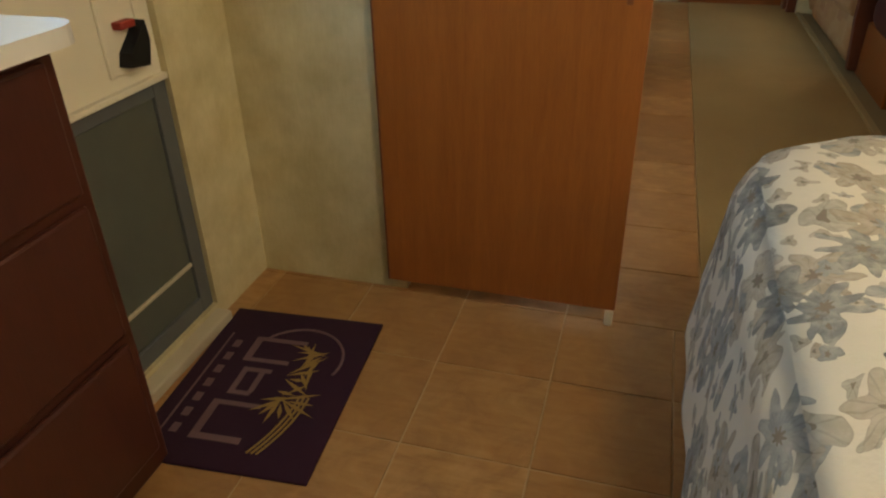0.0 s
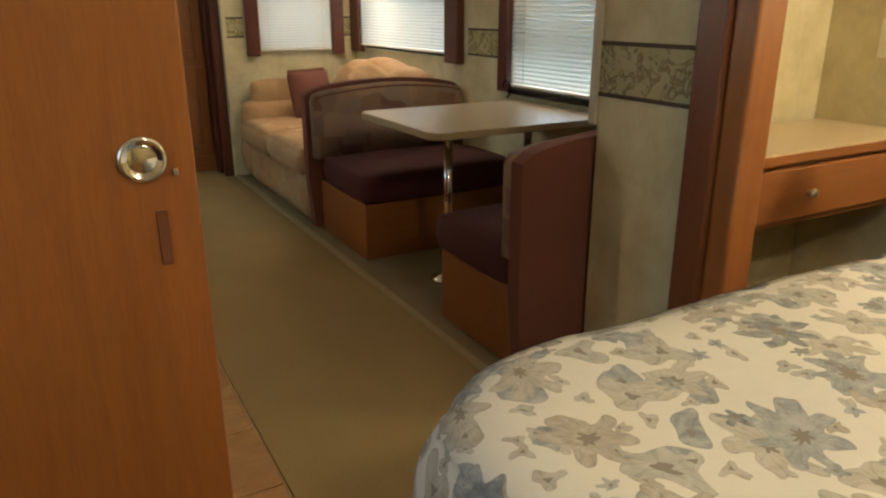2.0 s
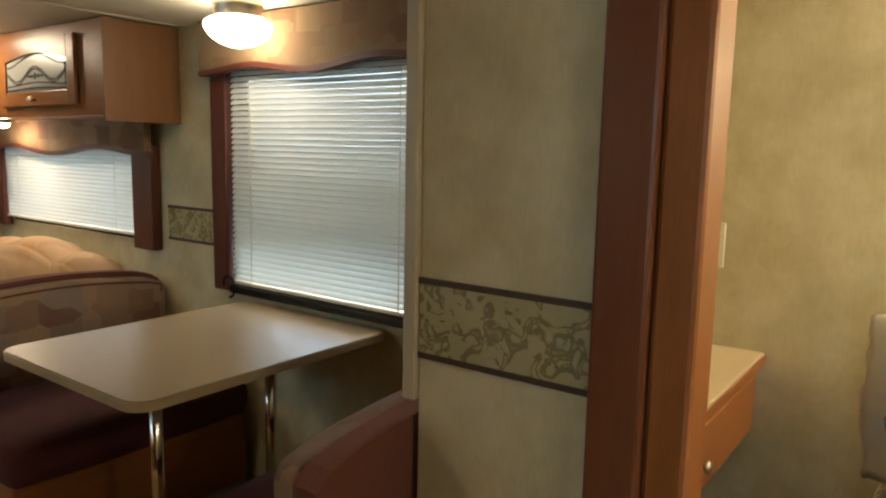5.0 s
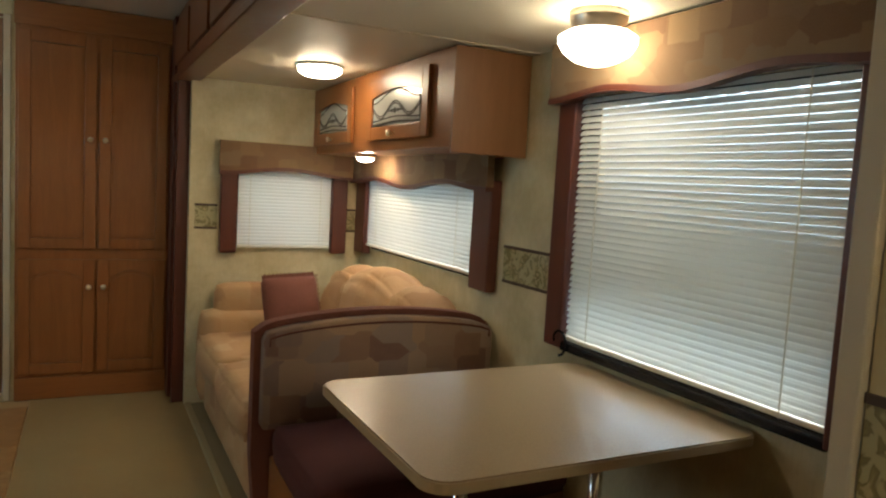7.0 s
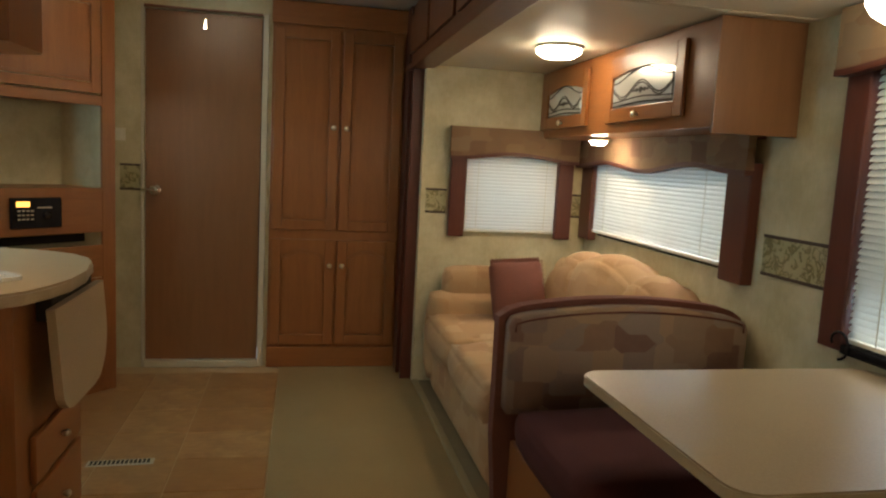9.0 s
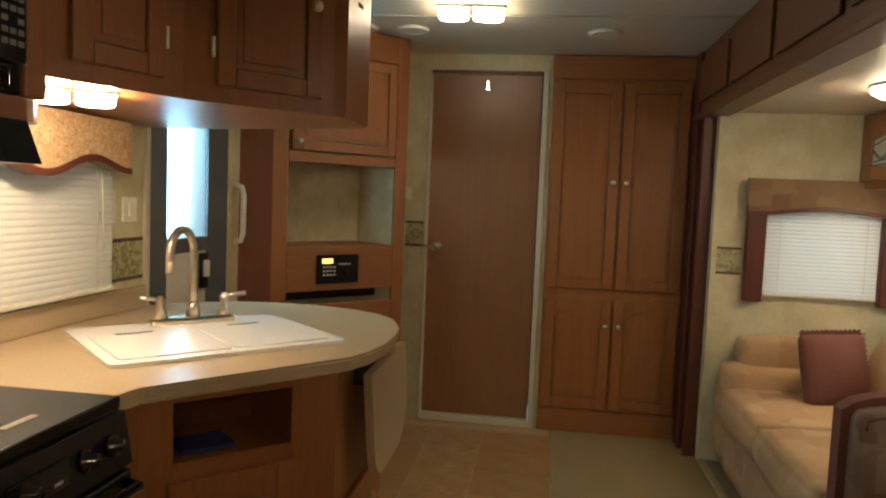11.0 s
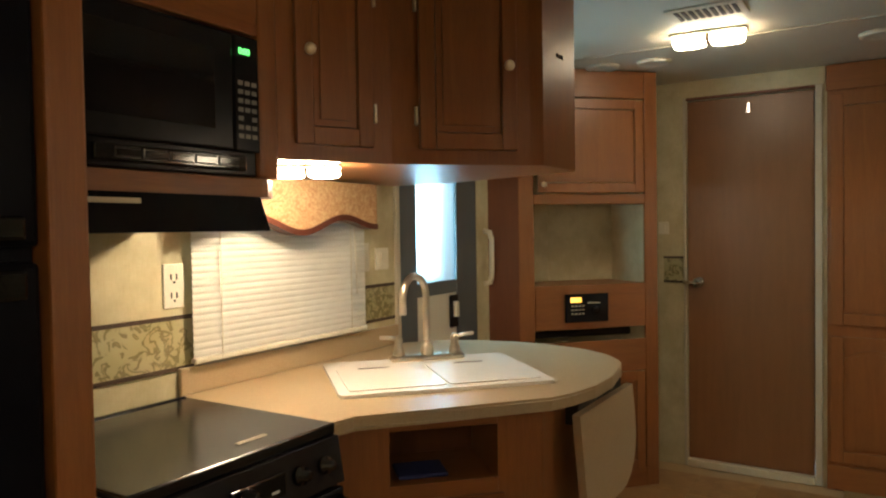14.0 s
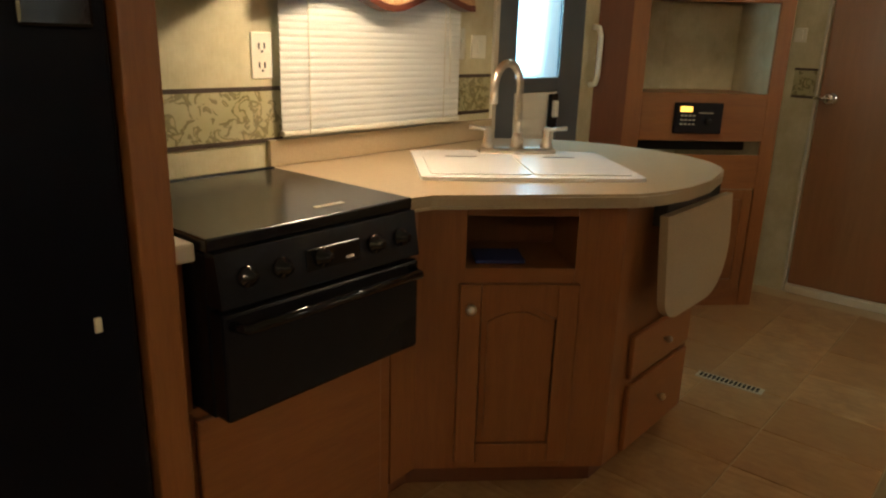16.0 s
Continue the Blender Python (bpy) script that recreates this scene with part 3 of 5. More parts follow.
window("window_end", pose(2.556, Y1, 0), 0.554, 0.915, 1.36)
dressed_window("white slatted mini blind, lowered", pose(2.556, Y1, 0), 0.554, 0.915, 1.36, 0.095, 1.345, 1.515, 1, 0.035, 0.0, 0.02, 74)
window("window_kitchen", pose(0, KW[0], 0, 0, 0, 90), KW[1] - KW[0], KW[2], KW[3])

ss = thing("trim_window_seal", pose(XS, DW[1], 0, 0, 0, -90), "black rubber seal under the dinette blind", "trim", kind="structure")
box(ss, "strip", -0.01, DW[1] - DW[0] + 0.01, -0.045, 0, 0.782, 0.814, BLACK, 0.008)
tube(ss, "cord_loop", [(0.0 + 0.035 * math.sin(t), -0.05, 0.80 - 0.035 * math.cos(t) + 0.015 * t / 3) for t in [k * 0.4 for k in range(14)]], 0.005, BLACK, 6)

# added wavy sheet that stands in for the bright streaks outside the window
streak_sheet = thing("outside_streaks", pose(XS + 0.055, DW[1], 0, 0, 0, -90), "pale wavy sheet behind the blind, standing in for streaks outside", "curtain")
bm = bmesh.new()
n = 120
prev = None
for i in range(n + 1):
    x = 0.03 + (DW[1] - DW[0] - 0.06) * i / n
    y = 0.012 + 0.016 * math.sin(i * 0.62 + 1.3 * math.sin(i * 0.11))
    cur = (bm.verts.new((x, y, DW[2] + 0.16)), bm.verts.new((x, y, DW[3] - 0.03)))
    if prev:
        bm.faces.new((prev[0], cur[0], cur[1], prev[1]))
    prev = cur
part(streak_sheet, "cloth", bm, SLAT, True)

kb = thing("kitchen_blind", pose(0, 3.955, 0, 0, 0, 90), "white pleated blind lowered over the kitchen window", "blind")
slats(kb, 0, 0.785, 1.01, 1.47, -0.03, 0.02, 0.023, 80)
tube(kb, "pull_cord", [(0.70, -0.05, 1.45), (0.71, -0.05, 1.3), (0.715, -0.05, 1.15)], 0.002, WHITE, 6)
kv = thing("kitchen_valance", pose(0, 3.93, 0, 0, 0, 90), "scroll-pattern padded kitchen valance with a wooden lip", "valance")
valance_face(kv, 0, 0.79, 1.405, 1.55, -0.11, -0.07, 2, 0.045, SCROLL)
for a in (0.002, 0.765):
    box(kv, "side_return", a, a + 0.022, -0.07, 0, 1.43, 1.545, SCROLL)

# ---- far door and wardrobe ----
dr = thing("door_bath", pose(0.735, YD - 0.005, 0), "brown wood-veneer interior door, shut", "door", kind="structure")
box(dr, "leaf", 0.0, 0.645, 0.012, 0.04, 0.045, 2.085, VENEER, 0.003)
bm = bmesh.new()
add_box(bm, -0.02, -0.004, -0.012, 0.004, 0, 2.105, 0.004)
add_box(bm, 0.650, 0.685, -0.012, 0.004, 0, 2.105, 0.004)
part(dr, "casing", bm, ALU)
box(dr, "head_casing", -0.004, 0.650, -0.012, 0.004, 2.09, 2.105, DARKWOOD)
box(dr, "threshold", 0.0, 0.645, -0.02, 0.03, 0.0, 0.042, EDGE, 0.004, "cream threshold strip")
lathe(dr, "rosette", [(0.03, 0), (0.028, 0.008), (0.012, 0.012)], CHROME, pose(0.06, 0.012, 1.06, 90, 0, 0))
lathe(dr, "knob", [(0.01, 0.008), (0.011, 0.03), (0.027, 0.042), (0.028, 0.055), (0.018, 0.066)], CHROME, pose(0.06, 0.012, 1.06, 90, 0, 0), 20, "chrome door knob")
tube(dr, "lever", [(0.06, -0.045, 1.06), (0.03, -0.055, 1.06), (-0.015, -0.05, 1.062)], 0.009, CHROME, 8)
bm = bmesh.new()
add_box(bm, 0.32, 0.335, -0.006, 0.012, 1.99, 2.05, 0.003)
add_box(bm, 0.315, 0.34, -0.02, -0.006, 1.99, 2.0, 0.002)
part(dr, "robe_hook", bm, CHROME)

wd = thing("wardrobe", pose(1.44, YD - 0.03, 0), "tall cherry wood wardrobe with four panelled doors", "wardrobe")
box(wd, "body", 0, 0.785, 0.0, 0.026, 0.0, H - 0.004, WOOD, 0.004)
box(wd, "side_post", 0.785, 0.90, -0.14, 0.02, 0.0, H - 0.004, SIDEWOOD, 0.004)
box(wd, "crown", -0.005, 0.79, -0.012, 0.0, 2.06, H - 0.01, WOODX)
box(wd, "plinth", 0.0, 0.785, -0.01, 0.0, 0.005, 0.13, WOODX)
for a, b, k in ((0.015, 0.395, 0.365), (0.41, 0.77, 0.44)):
    panel_door(wd, a, b, 0.86, 2.04, -0.001, 0.0, 0.06, (k, 1.475))
    panel_door(wd, a, b, 0.15, 0.80, -0.001, 0.05, 0.06, (k, 0.645))

# ---- entry door ----
en = thing("entry_door", pose(0, ED[0], 0, 0, 0, 90), "trailer entry door with grey frame and frosted window", "door")
w = ED[1] - ED[0]
bm = bmesh.new()
for a, b, c, d in ((0.002, 0.14, 0.055, 1.875), (0.47, w - 0.002, 0.055, 1.875), (0.14, 0.47, 1.70, 1.875), (0.14, 0.47, 1.09, 1.15)):
    add_box(bm, a, b, 0.0, 0.03, c, d, 0.004)
part(en, "frame", bm, GREY)
box(en, "lower_panel", 0.14, 0.47, 0.006, 0.028, 0.055, 1.09, WHITE, 0.004, "off-white lower panel")
g = box(en, "pane", 0.14, 0.47, 0.012, 0.02, 1.15, 1.70, FROST, 0)
g.visible_shadow = False
box(en, "latch_plate", 0.40, 0.46, -0.012, 0.004, 0.93, 1.08, BLACK, 0.004, "black latch")
box(en, "latch_lever", 0.41, 0.44, -0.03, -0.012, 0.98, 1.05, WHITE, 0.004)
tagged(box(None, "trim_entry_jamb", 0, 0.014, ED[0] - 0.03, ED[0], 0, 1.9, ALU), "pale metal door trim", "trim", kind="structure")
gh = thing("grab_handle", pose(0.0, 5.73, 1.24, 0, 0, 90), "off-white plastic grab handle on the wall", "handle")
tube(gh, "grip", [(0, -0.004, -0.13), (0, -0.035, -0.125), (0, -0.045, -0.09), (0, -0.045, 0.09), (0, -0.035, 0.125), (0, -0.004, 0.13)], 0.013, WHITE)

# ---- corner television cabinet ----
A = Vector((0.13, 5.86))
B = Vector((0.67, 6.43))
LD = (B - A).length
RT = math.degrees(math.atan2(B.y - A.y, B.x - A.x))
tv = thing("television_cabinet", pose(A.x, A.y, 0, 0, 0, RT), "corner cherry cabinet with open television niche", "cabinet")
box(tv, "left_stile", 0, 0.085, 0, 0.02, 0, H - 0.004, WOOD)
box(tv, "right_stile", LD - 0.075, LD, 0, 0.02, 0, H - 0.004, WOOD)
for z0, z1 in ((0, 0.10), (0.62, 0.79), (0.855, 1.085), (1.50, 1.555), (2.05, H - 0.004)):
    box(tv, "rail", 0.085, LD - 0.075, 0, 0.02, z0, z1, WOODX)
box(tv, "niche_floor", 0.0, LD, 0.02, 0.42, 1.06, 1.08, WOODX)
box(tv, "niche_roof", 0.0, LD, 0.02, 0.42, 1.515, 1.535, WOODX)
box(tv, "niche_left", 0.065, 0.083, 0.02, 0.34, 1.08, 1.515, WALL)
box(tv, "niche_right", LD - 0.073, LD - 0.055, 0.02, 0.40, 1.08, 1.515, WALL)
box(tv, "niche_back_left", 0.083, 0.30, 0.33, 0.345, 1.08, 1.515, WALL)
box(tv, "niche_back", 0.30, LD - 0.073, 0.37, 0.385, 1.08, 1.515, WALL)
box(tv, "slot_back", 0.085, LD - 0.075, 0.16, 0.17, 0.79, 0.855, DARK)
panel_door(tv, 0.10, LD - 0.09, 1.56, 2.04, -0.001, 0.0, 0.05, (0.125, 1.60))
panel_door(tv, 0.10, LD - 0.09, 0.10, 0.62, -0.001, 0.0, 0.05, (0.125, 0.57))
bm = bmesh.new()
add_prism(bm, [(0.0, 5.78), (0.13, 5.86), (0.118, 5.875), (0.0, 5.80)], 0, H - 0.004)
part(tv, "side_panel", bm, DARKWOOD, at=pose(A.x, A.y, 0, 0, 0, RT).inverted())
rd = thing("radio", pose(A.x, A.y, 0, 0, 0, RT) @ pose(0.245, -0.001, 0.905), "black wall radio with amber display", "radio")
box(rd, "body", 0, 0.24, -0.02, 0, -0.012, 0.135, BLACK, 0.005)
box(rd, "display", 0.025, 0.085, -0.0225, -0.019, 0.092, 0.117, AMBER, 0, "amber lit display")
bm = bmesh.new()
for r in range(3):
    for c in range(4):
        add_box(bm, 0.03 + c * 0.02, 0.042 + c * 0.02, -0.0225, -0.019, 0.03 + r * 0.02, 0.037 + r * 0.02)
add_box(bm, 0.12, 0.19, -0.0225, -0.019, 0.085, 0.09)
part(rd, "buttons", bm, ALU)
lathe(rd, "dial", [(0.02, 0), (0.019, 0.012), (0.012, 0.014)], BLACKGLASS, pose(0.165, -0.02, 0.05, 90, 0, 0))

# ---- kitchen ----
fc = thing("fridge_cabinet", pose(0, 0, 0), "cherry wood tall surround of the refrigerator", "cabinet")
box(fc, "post", 0.01, 0.665, 3.205, 3.268, 0, H - 0.004, WOOD, 0.006)
box(fc, "far_post", 0.01, 0.665, 2.20, 2.262, 0, H - 0.004, WOOD, 0.006)
box(fc, "top", 0.01, 0.655, 2.262, 3.205, 1.88, H - 0.004, WOODY)
box(fc, "plinth", 0.01, 0.62, 2.262, 3.205, 0, 0.09, DARKWOOD)
fr = thing("refrigerator", pose(0.66, 2.27, 0, 0, 0, 90), "black two-door trailer refrigerator", "refrigerator")
box(fr, "body", 0.0, 0.93, 0.03, 0.60, 0.095, 1.87, FRIDGE)
box(fr, "lower_door", 0.005, 0.925, 0.0, 0.028, 0.11, 1.345, FRIDGE, 0.01)
box(fr, "upper_door", 0.005, 0.925, 0.0, 0.028, 1.365, 1.86, FRIDGE, 0.01)
box(fr, "upper_handle", 0.80, 0.90, -0.014, 0.0, 1.375, 1.41, BLACKGLASS, 0.006)
box(fr, "lower_handle", 0.80, 0.90, -0.014, 0.0, 1.29, 1.335, BLACKGLASS, 0.006)
box(fr, "catch", 0.855, 0.867, -0.006, 0.0, 0.84, 0.865, ALU, 0.002, "small pale catch")

mc = thing("microwave_cabinet", pose(0, 0, 0), "cherry wood wall cabinet holding the microwave", "cabinet")
box(mc, "right_side", 0.004, 0.45, 3.825, 3.888, 1.51, H - 0.004, WOOD, 0.008)
box(mc, "top", 0.004, 0.45, 3.27, 3.825, 1.84, H - 0.004, WOODY)
bm = bmesh.new()
rr = [(0.45 - 0.08 + 0.08 * math.cos(a), 3.91 - 0.08 + 0.08 * math.sin(a)) for a in [radians(k * 15) for k in range(7)]]
add_prism(bm, [(0.004, 3.27), (0.45, 3.27)] + rr + [(0.004, 3.91)], 1.465, 1.508)
bevel_all(bm, 0.006)
part(mc, "shelf", bm, WOODY)
box(mc, "back", 0.004, 0.012, 3.27, 3.825, 1.51, 1.84, DARK, 0)
mw = thing("microwave", pose(0.455, 3.275, 1.511, 0, 0, 90), "black microwave oven with green clock digits", "microwave")
box(mw, "body", 0, 0.545, 0.01, 0.40, 0, 0.325, BLACK, 0.005)
box(mw, "door", 0.005, 0.465, -0.008, 0.01, 0.055, 0.318, BLACK, 0.006)
box(mw, "window", 0.07, 0.41, -0.0095, -0.006, 0.10, 0.275, BLACKGLASS, 0.001)
box(mw, "control_panel", 0.468, 0.54, -0.008, 0.01, 0.055, 0.318, BLACK, 0.004)
bm = bmesh.new()
for r in range(7):
    for c in range(3):
        if r == 2 and c == 1:
            continue
        z = 0.085 + r * 0.02
        add_box(bm, 0.476 + c * 0.02, 0.490 + c * 0.02, -0.0095, -0.007, z, z + 0.010)
part(mw, "keys", bm, KEYPRINT)
bm = bmesh.new()
add_box(bm, 0.13, 0.50, -0.006, 0.008, 0.012, 0.045, 0.004)
part(mw, "vent_trim", bm, BLACKGLASS)
bm = bmesh.new()
for i in range(5):
    a = 0.17 + i * 0.062
    for z in (0.019, 0.036):
        add_box(bm, a, a + 0.056, -0.0085, -0.005, z, z + 0.0035, 0.001)
    add_box(bm, a, a + 0.004, -0.0085, -0.005, 0.0225, 0.036, 0.001)
part(mw, "vent_slots", bm, STEEL)
fcv = bpy.data.curves.new("clock_digits", "FONT")
fcv.body, fcv.size, fcv.extrude = "0:00", 0.019, 0.0005
tmp = new("clock_digits", fcv)
dg = bpy.context.evaluated_depsgraph_get()
tme = bpy.data.meshes.new_from_object(tmp.evaluated_get(dg))
bpy.data.objects.remove(tmp)
tme.materials.clear()
tme.materials.append(DIGIT)
cd = new("clock_digits", tme)
cd.parent, cd.matrix_basis = mw, pose(0.478, -0.0105, 0.275, 90, 0, 0)

hd = thing("range_hood", pose(0.50, 3.275, 1.385, 0, 0, 90), "black range hood under the microwave", "range hood")
bm = bmesh.new()
add_prism(bm, [(0.0, 0.0), (0.09, 0.03), (0.09, 0.49), (0.0, 0.49)][::1], 0, 0.53)
for v in bm.verts:
    h, d, x = v.co.x, v.co.y, v.co.z
    v.co = Vector((x, d, h * 0.88))
bevel_all(bm, 0.004)
part(hd, "canopy", bm, BLACK)
box(hd, "label_strip", 0.05, 0.20, 0.004, 0.008, 0.056, 0.066, ALU, 0)

rg = thing("kitchen_range", pose(0.60, 3.365, 0, 0, 0, 90), "black gas range with closed cover and oven door", "stove")
box(rg, "body", 0.0, 0.53, 0.02, 0.55, 0.56, 0.90, BLACK, 0.004)
bm = bmesh.new()
add_box(bm, -0.005, 0.535, 0.0, 0.53, 0.905, 0.932, 0.004)
part(rg, "cover", bm, COVERGLASS)
box(rg, "cover_rim", 0.0, 0.53, 0.525, 0.54, 0.90, 0.936, BLACK, 0.003)
bm = bmesh.new()
add_front(bm, [(0.0, 0.80), (0.53, 0.80), (0.53, 0.905), (0.0, 0.905)], -0.012, 0.02)
for v in bm.verts:
    if v.co.y < 0 and v.co.z < 0.85:
        v.co.y = -0.03
bevel_all(bm, 0.004)
part(rg, "control_panel", bm, BLACK)
for i, x in enumerate((0.06, 0.14, 0.24, 0.39, 0.47)):
    lathe(rg, "control_knob", [(0.022, 0), (0.02, 0.012), (0.012, 0.014), (0.011, 0.03)], BLACKGLASS, pose(x, -0.02, 0.852, 80, 0, 0), 16)
box(rg, "knob_plate", 0.20, 0.345, -0.026, -0.018, 0.828, 0.876, BLACKGLASS, 0.002)
box(rg, "gauge_mark", 0.305, 0.325, -0.0275, -0.025, 0.838, 0.843, PRINT, 0)
box(rg, "oven_door", 0.0, 0.53, -0.03, 0.02, 0.565, 0.79, BLACK, 0.008)
tube(rg, "oven_handle", [(0.02, -0.03, 0.765), (0.03, -0.062, 0.765), (0.5, -0.062, 0.765), (0.51, -0.03, 0.765)], 0.011, BLACKGLASS)
box(rg, "badge", 0.30, 0.38, 0.062, 0.076, 0.9315, 0.9335, ALU, 0)

bc = thing("sink_cabinet", pose(0, 0, 0), "cherry wood angled kitchen base cabinet", "cabinet")
P0, P1 = Vector((0.50, 4.03)), Vector((0.895, 4.425))
DL = (P1 - P0).length
FR = pose(P0.x, P0.y, 0, 0, 0, 45)
box(bc, "range_base", 0.004, 0.505, 3.27, 3.925, 0.0, 0.555, WOODY)
box(bc, "range_drawer_front", 0.505, 0.52, 3.36, 3.88, 0.10, 0.53, WOODY, 0.005)
box(bc, "left_counter", 0.004, 0.57, 3.272, 3.355, 0.885, 0.922, EDGE, 0.006, "short cream counter strip")
box(bc, "left_filler", 0.30, 0.52, 3.272, 3.355, 0.555, 0.885, WOOD)


def loc(a, b):
    return FR @ Vector((a, b, 0))


bm = bmesh.new()
add_prism(bm, [(0.004, 3.93), (0.505, 3.93), (0.50, 4.03), tuple(loc(0.13, 0)[:2]), tuple(loc(0.13, 0.3)[:2]), (0.004, 4.6)], 0.09, 0.885)
part(bc, "left_case", bm, WOOD)
q1, q2 = loc(DL - 0.13, 0), loc(DL - 0.13, 0.28)
bm = bmesh.new()
add_prism(bm, [tuple(q1[:2]), tuple(P1[:]), (0.893, 4.97), (0.68, 5.10), (0.40, 5.16), (0.1, 5.06), (0.01, 4.95), tuple(loc(0.13, 0.55)[:2]), tuple(q2[:2])], 0.09, 0.885)
part(bc, "right_case", bm, WOOD)
bm = bmesh.new()
add_prism(bm, [(0.004, 3.93), (0.44, 3.93), (0.44, 4.06), (0.835, 4.465), (0.835, 4.94), (0.4, 5.1), (0.02, 4.9)], 0.0, 0.09)
part(bc, "plinth", bm, DARKWOOD)
for c, d in ((0.09, 0.16), (0.655, 0.705), (0.85, 0.885)):
    box(bc, "face_rail", 0.13, DL - 0.13, 0.0, 0.02, c, d, WOODX, 0.002).matrix_basis = FR
box(bc, "cubby_floor", 0.13, DL - 0.13, 0.02, 0.28, 0.69, 0.703, WOODX).matrix_basis = FR
box(bc, "cubby_back", 0.13, DL - 0.13, 0.27, 0.28, 0.703, 0.885, DARKWOOD).matrix_basis = FR
holder = new("cupboard")
holder.parent, holder.matrix_basis = bc, FR
box(holder, "backing", 0.13, DL - 0.13, 0.02, 0.03, 0.12, 0.69, WOOD)
panel_door(holder, 0.115, DL - 0.115, 0.12, 0.665, -0.001, 0.04, 0.06, (0.145, 0.60))
for z0, z1 in ((0.10, 0.32), (0.34, 0.48)):
    d = box(bc, "drawer", 0.896, 0.912, 4.52, 4.94, z0, z1, WOODY, 0.005)
    lathe(d, "knob", [(0.004, 0), (0.012, 0.014), (0.012, 0.02), (0.005, 0.026)], NICKEL, pose(0.912, 4.74, (z0 + z1) / 2, 0, 90, 0), 12)
cl = tagged(box(None, "blue_cloth", 0.16, 0.30, 0.04, 0.16, 0.704, 0.716, BLUE, 0.005), "small folded dark blue cloth in the cubby", "cloth")
cl.matrix_basis = FR

ct = thing("kitchen_counter", pose(0, 0, 0), "tan laminate angled kitchen counter with rounded end", "counter")
curve = [(0.935, 4.40), (0.968, 4.48), (0.985, 4.60), (0.985, 4.75), (0.965, 4.90), (0.925, 5.02), (0.85, 5.11), (0.74, 5.18), (0.58, 5.22), (0.42, 5.225), (0.26, 5.19), (0.12, 5.11), (0.0, 4.97)]
bm = bmesh.new()
add_prism(bm, [(0.002, 3.90), (0.575, 3.90), (0.578, 3.995)] + curve[:-1] + [(0.002, 4.97)], 0.885, 0.922)
es = [e for e in bm.edges if abs(e.verts[0].co.z - e.verts[1].co.z) < 1e-4]
bmesh.ops.bevel(bm, geom=es, offset=0.007, segments=2, affect="EDGES")
part(ct, "top", bm, COUNTER)
box(ct, "backsplash", 0.002, 0.02, 3.92, 4.97, 0.9225, 1.0, COUNTER, 0.004)

SK = pose(0.44, 4.105, 0, 0, 0, 47)
sk = thing("kitchen_sink", SK, "white double-bowl drop-in kitchen sink", "sink")
bm = bmesh.new()
W, D = 0.64, 0.50
add_prism(bm, rounded(0, W, 0, D, 0.025), 0.9225, 0.933)
bevel_all(bm, 0.004, 2, 50)
part(sk, "deck", bm, SINK)
for a, b in ((0.03, 0.317), (0.323, W - 0.03)):
    bm = bmesh.new()
    add_prism(bm, rounded(a, b, 0.035, 0.365, 0.02), 0.931, 0.937)
    bevel_all(bm, 0.002, 2, 50)
    part(sk, "bowl_cover", bm, SINK)
for a in (0.10, 0.42):
    box(sk, "finger_slot", a, a + 0.10, 0.335, 0.347, 0.9365, 0.938, STEEL, 0)
fa = thing("kitchen_faucet", SK @ pose(0.355, 0.452, 0.931), "brushed nickel gooseneck faucet with two lever handles", "faucet")
box(fa, "base", -0.13, 0.13, -0.025, 0.025, 0, 0.022, NICKEL, 0.008)
arc = [(0, 0, 0.02), (0, 0, 0.12), (0, 0, 0.22)] + [(0.0 - 0.05 * (1 - math.cos(a)) * 1.0, -0.06 * (1 - math.cos(a)) * 0.7, 0.22 + 0.075 * math.sin(a)) for a in [radians(k * 15) for k in range(1, 13)]] + [(-0.1, -0.084, 0.17)]
tube(fa, "spout", arc, 0.0125, NICKEL)
lathe(fa, "spout_collar", [(0.022, 0), (0.02, 0.03), (0.013, 0.05)], NICKEL, pose(0, 0, 0.02))
for s in (-1, 1):
    lathe(fa, "handle_stem", [(0.022, 0), (0.018, 0.02), (0.012, 0.04), (0.016, 0.055), (0.008, 0.07)], NICKEL, pose(0.1 * s, 0, 0.02))
    tube(fa, "lever", [(0.1 * s, 0, 0.075), (0.13 * s, -0.01, 0.085), (0.165 * s, -0.015, 0.088)], 0.007, NICKEL, 8)

fl = thing("drop_leaf", pose(0.952, 4.53, 0, 0, 0, 90), "tan laminate folded drop-leaf counter extension", "counter leaf")
bm = bmesh.new()
pts = [(0, 0.845), (0, 0.60)] + [(0.09 - 0.09 * math.cos(radians(k * 15)), 0.60 - 0.06 * math.sin(radians(k * 15))) for k in range(1, 7)] + [(0.30, 0.54)] + [(0.30 + 0.19 * math.sin(radians(k * 15)), 0.73 - 0.19 * math.cos(radians(k * 15))) for k in range(1, 7)] + [(0.49, 0.845)]
add_front(bm, pts, -0.012, 0.012)
for v in bm.verts:
    v.co.y -= (0.845 - v.co.z) * 0.08
part(fl, "leaf", bm, COUNTER)
box(fl, "hinge_bracket", 0.05, 0.44, 0.012, 0.055, 0.80, 0.88, DARK)

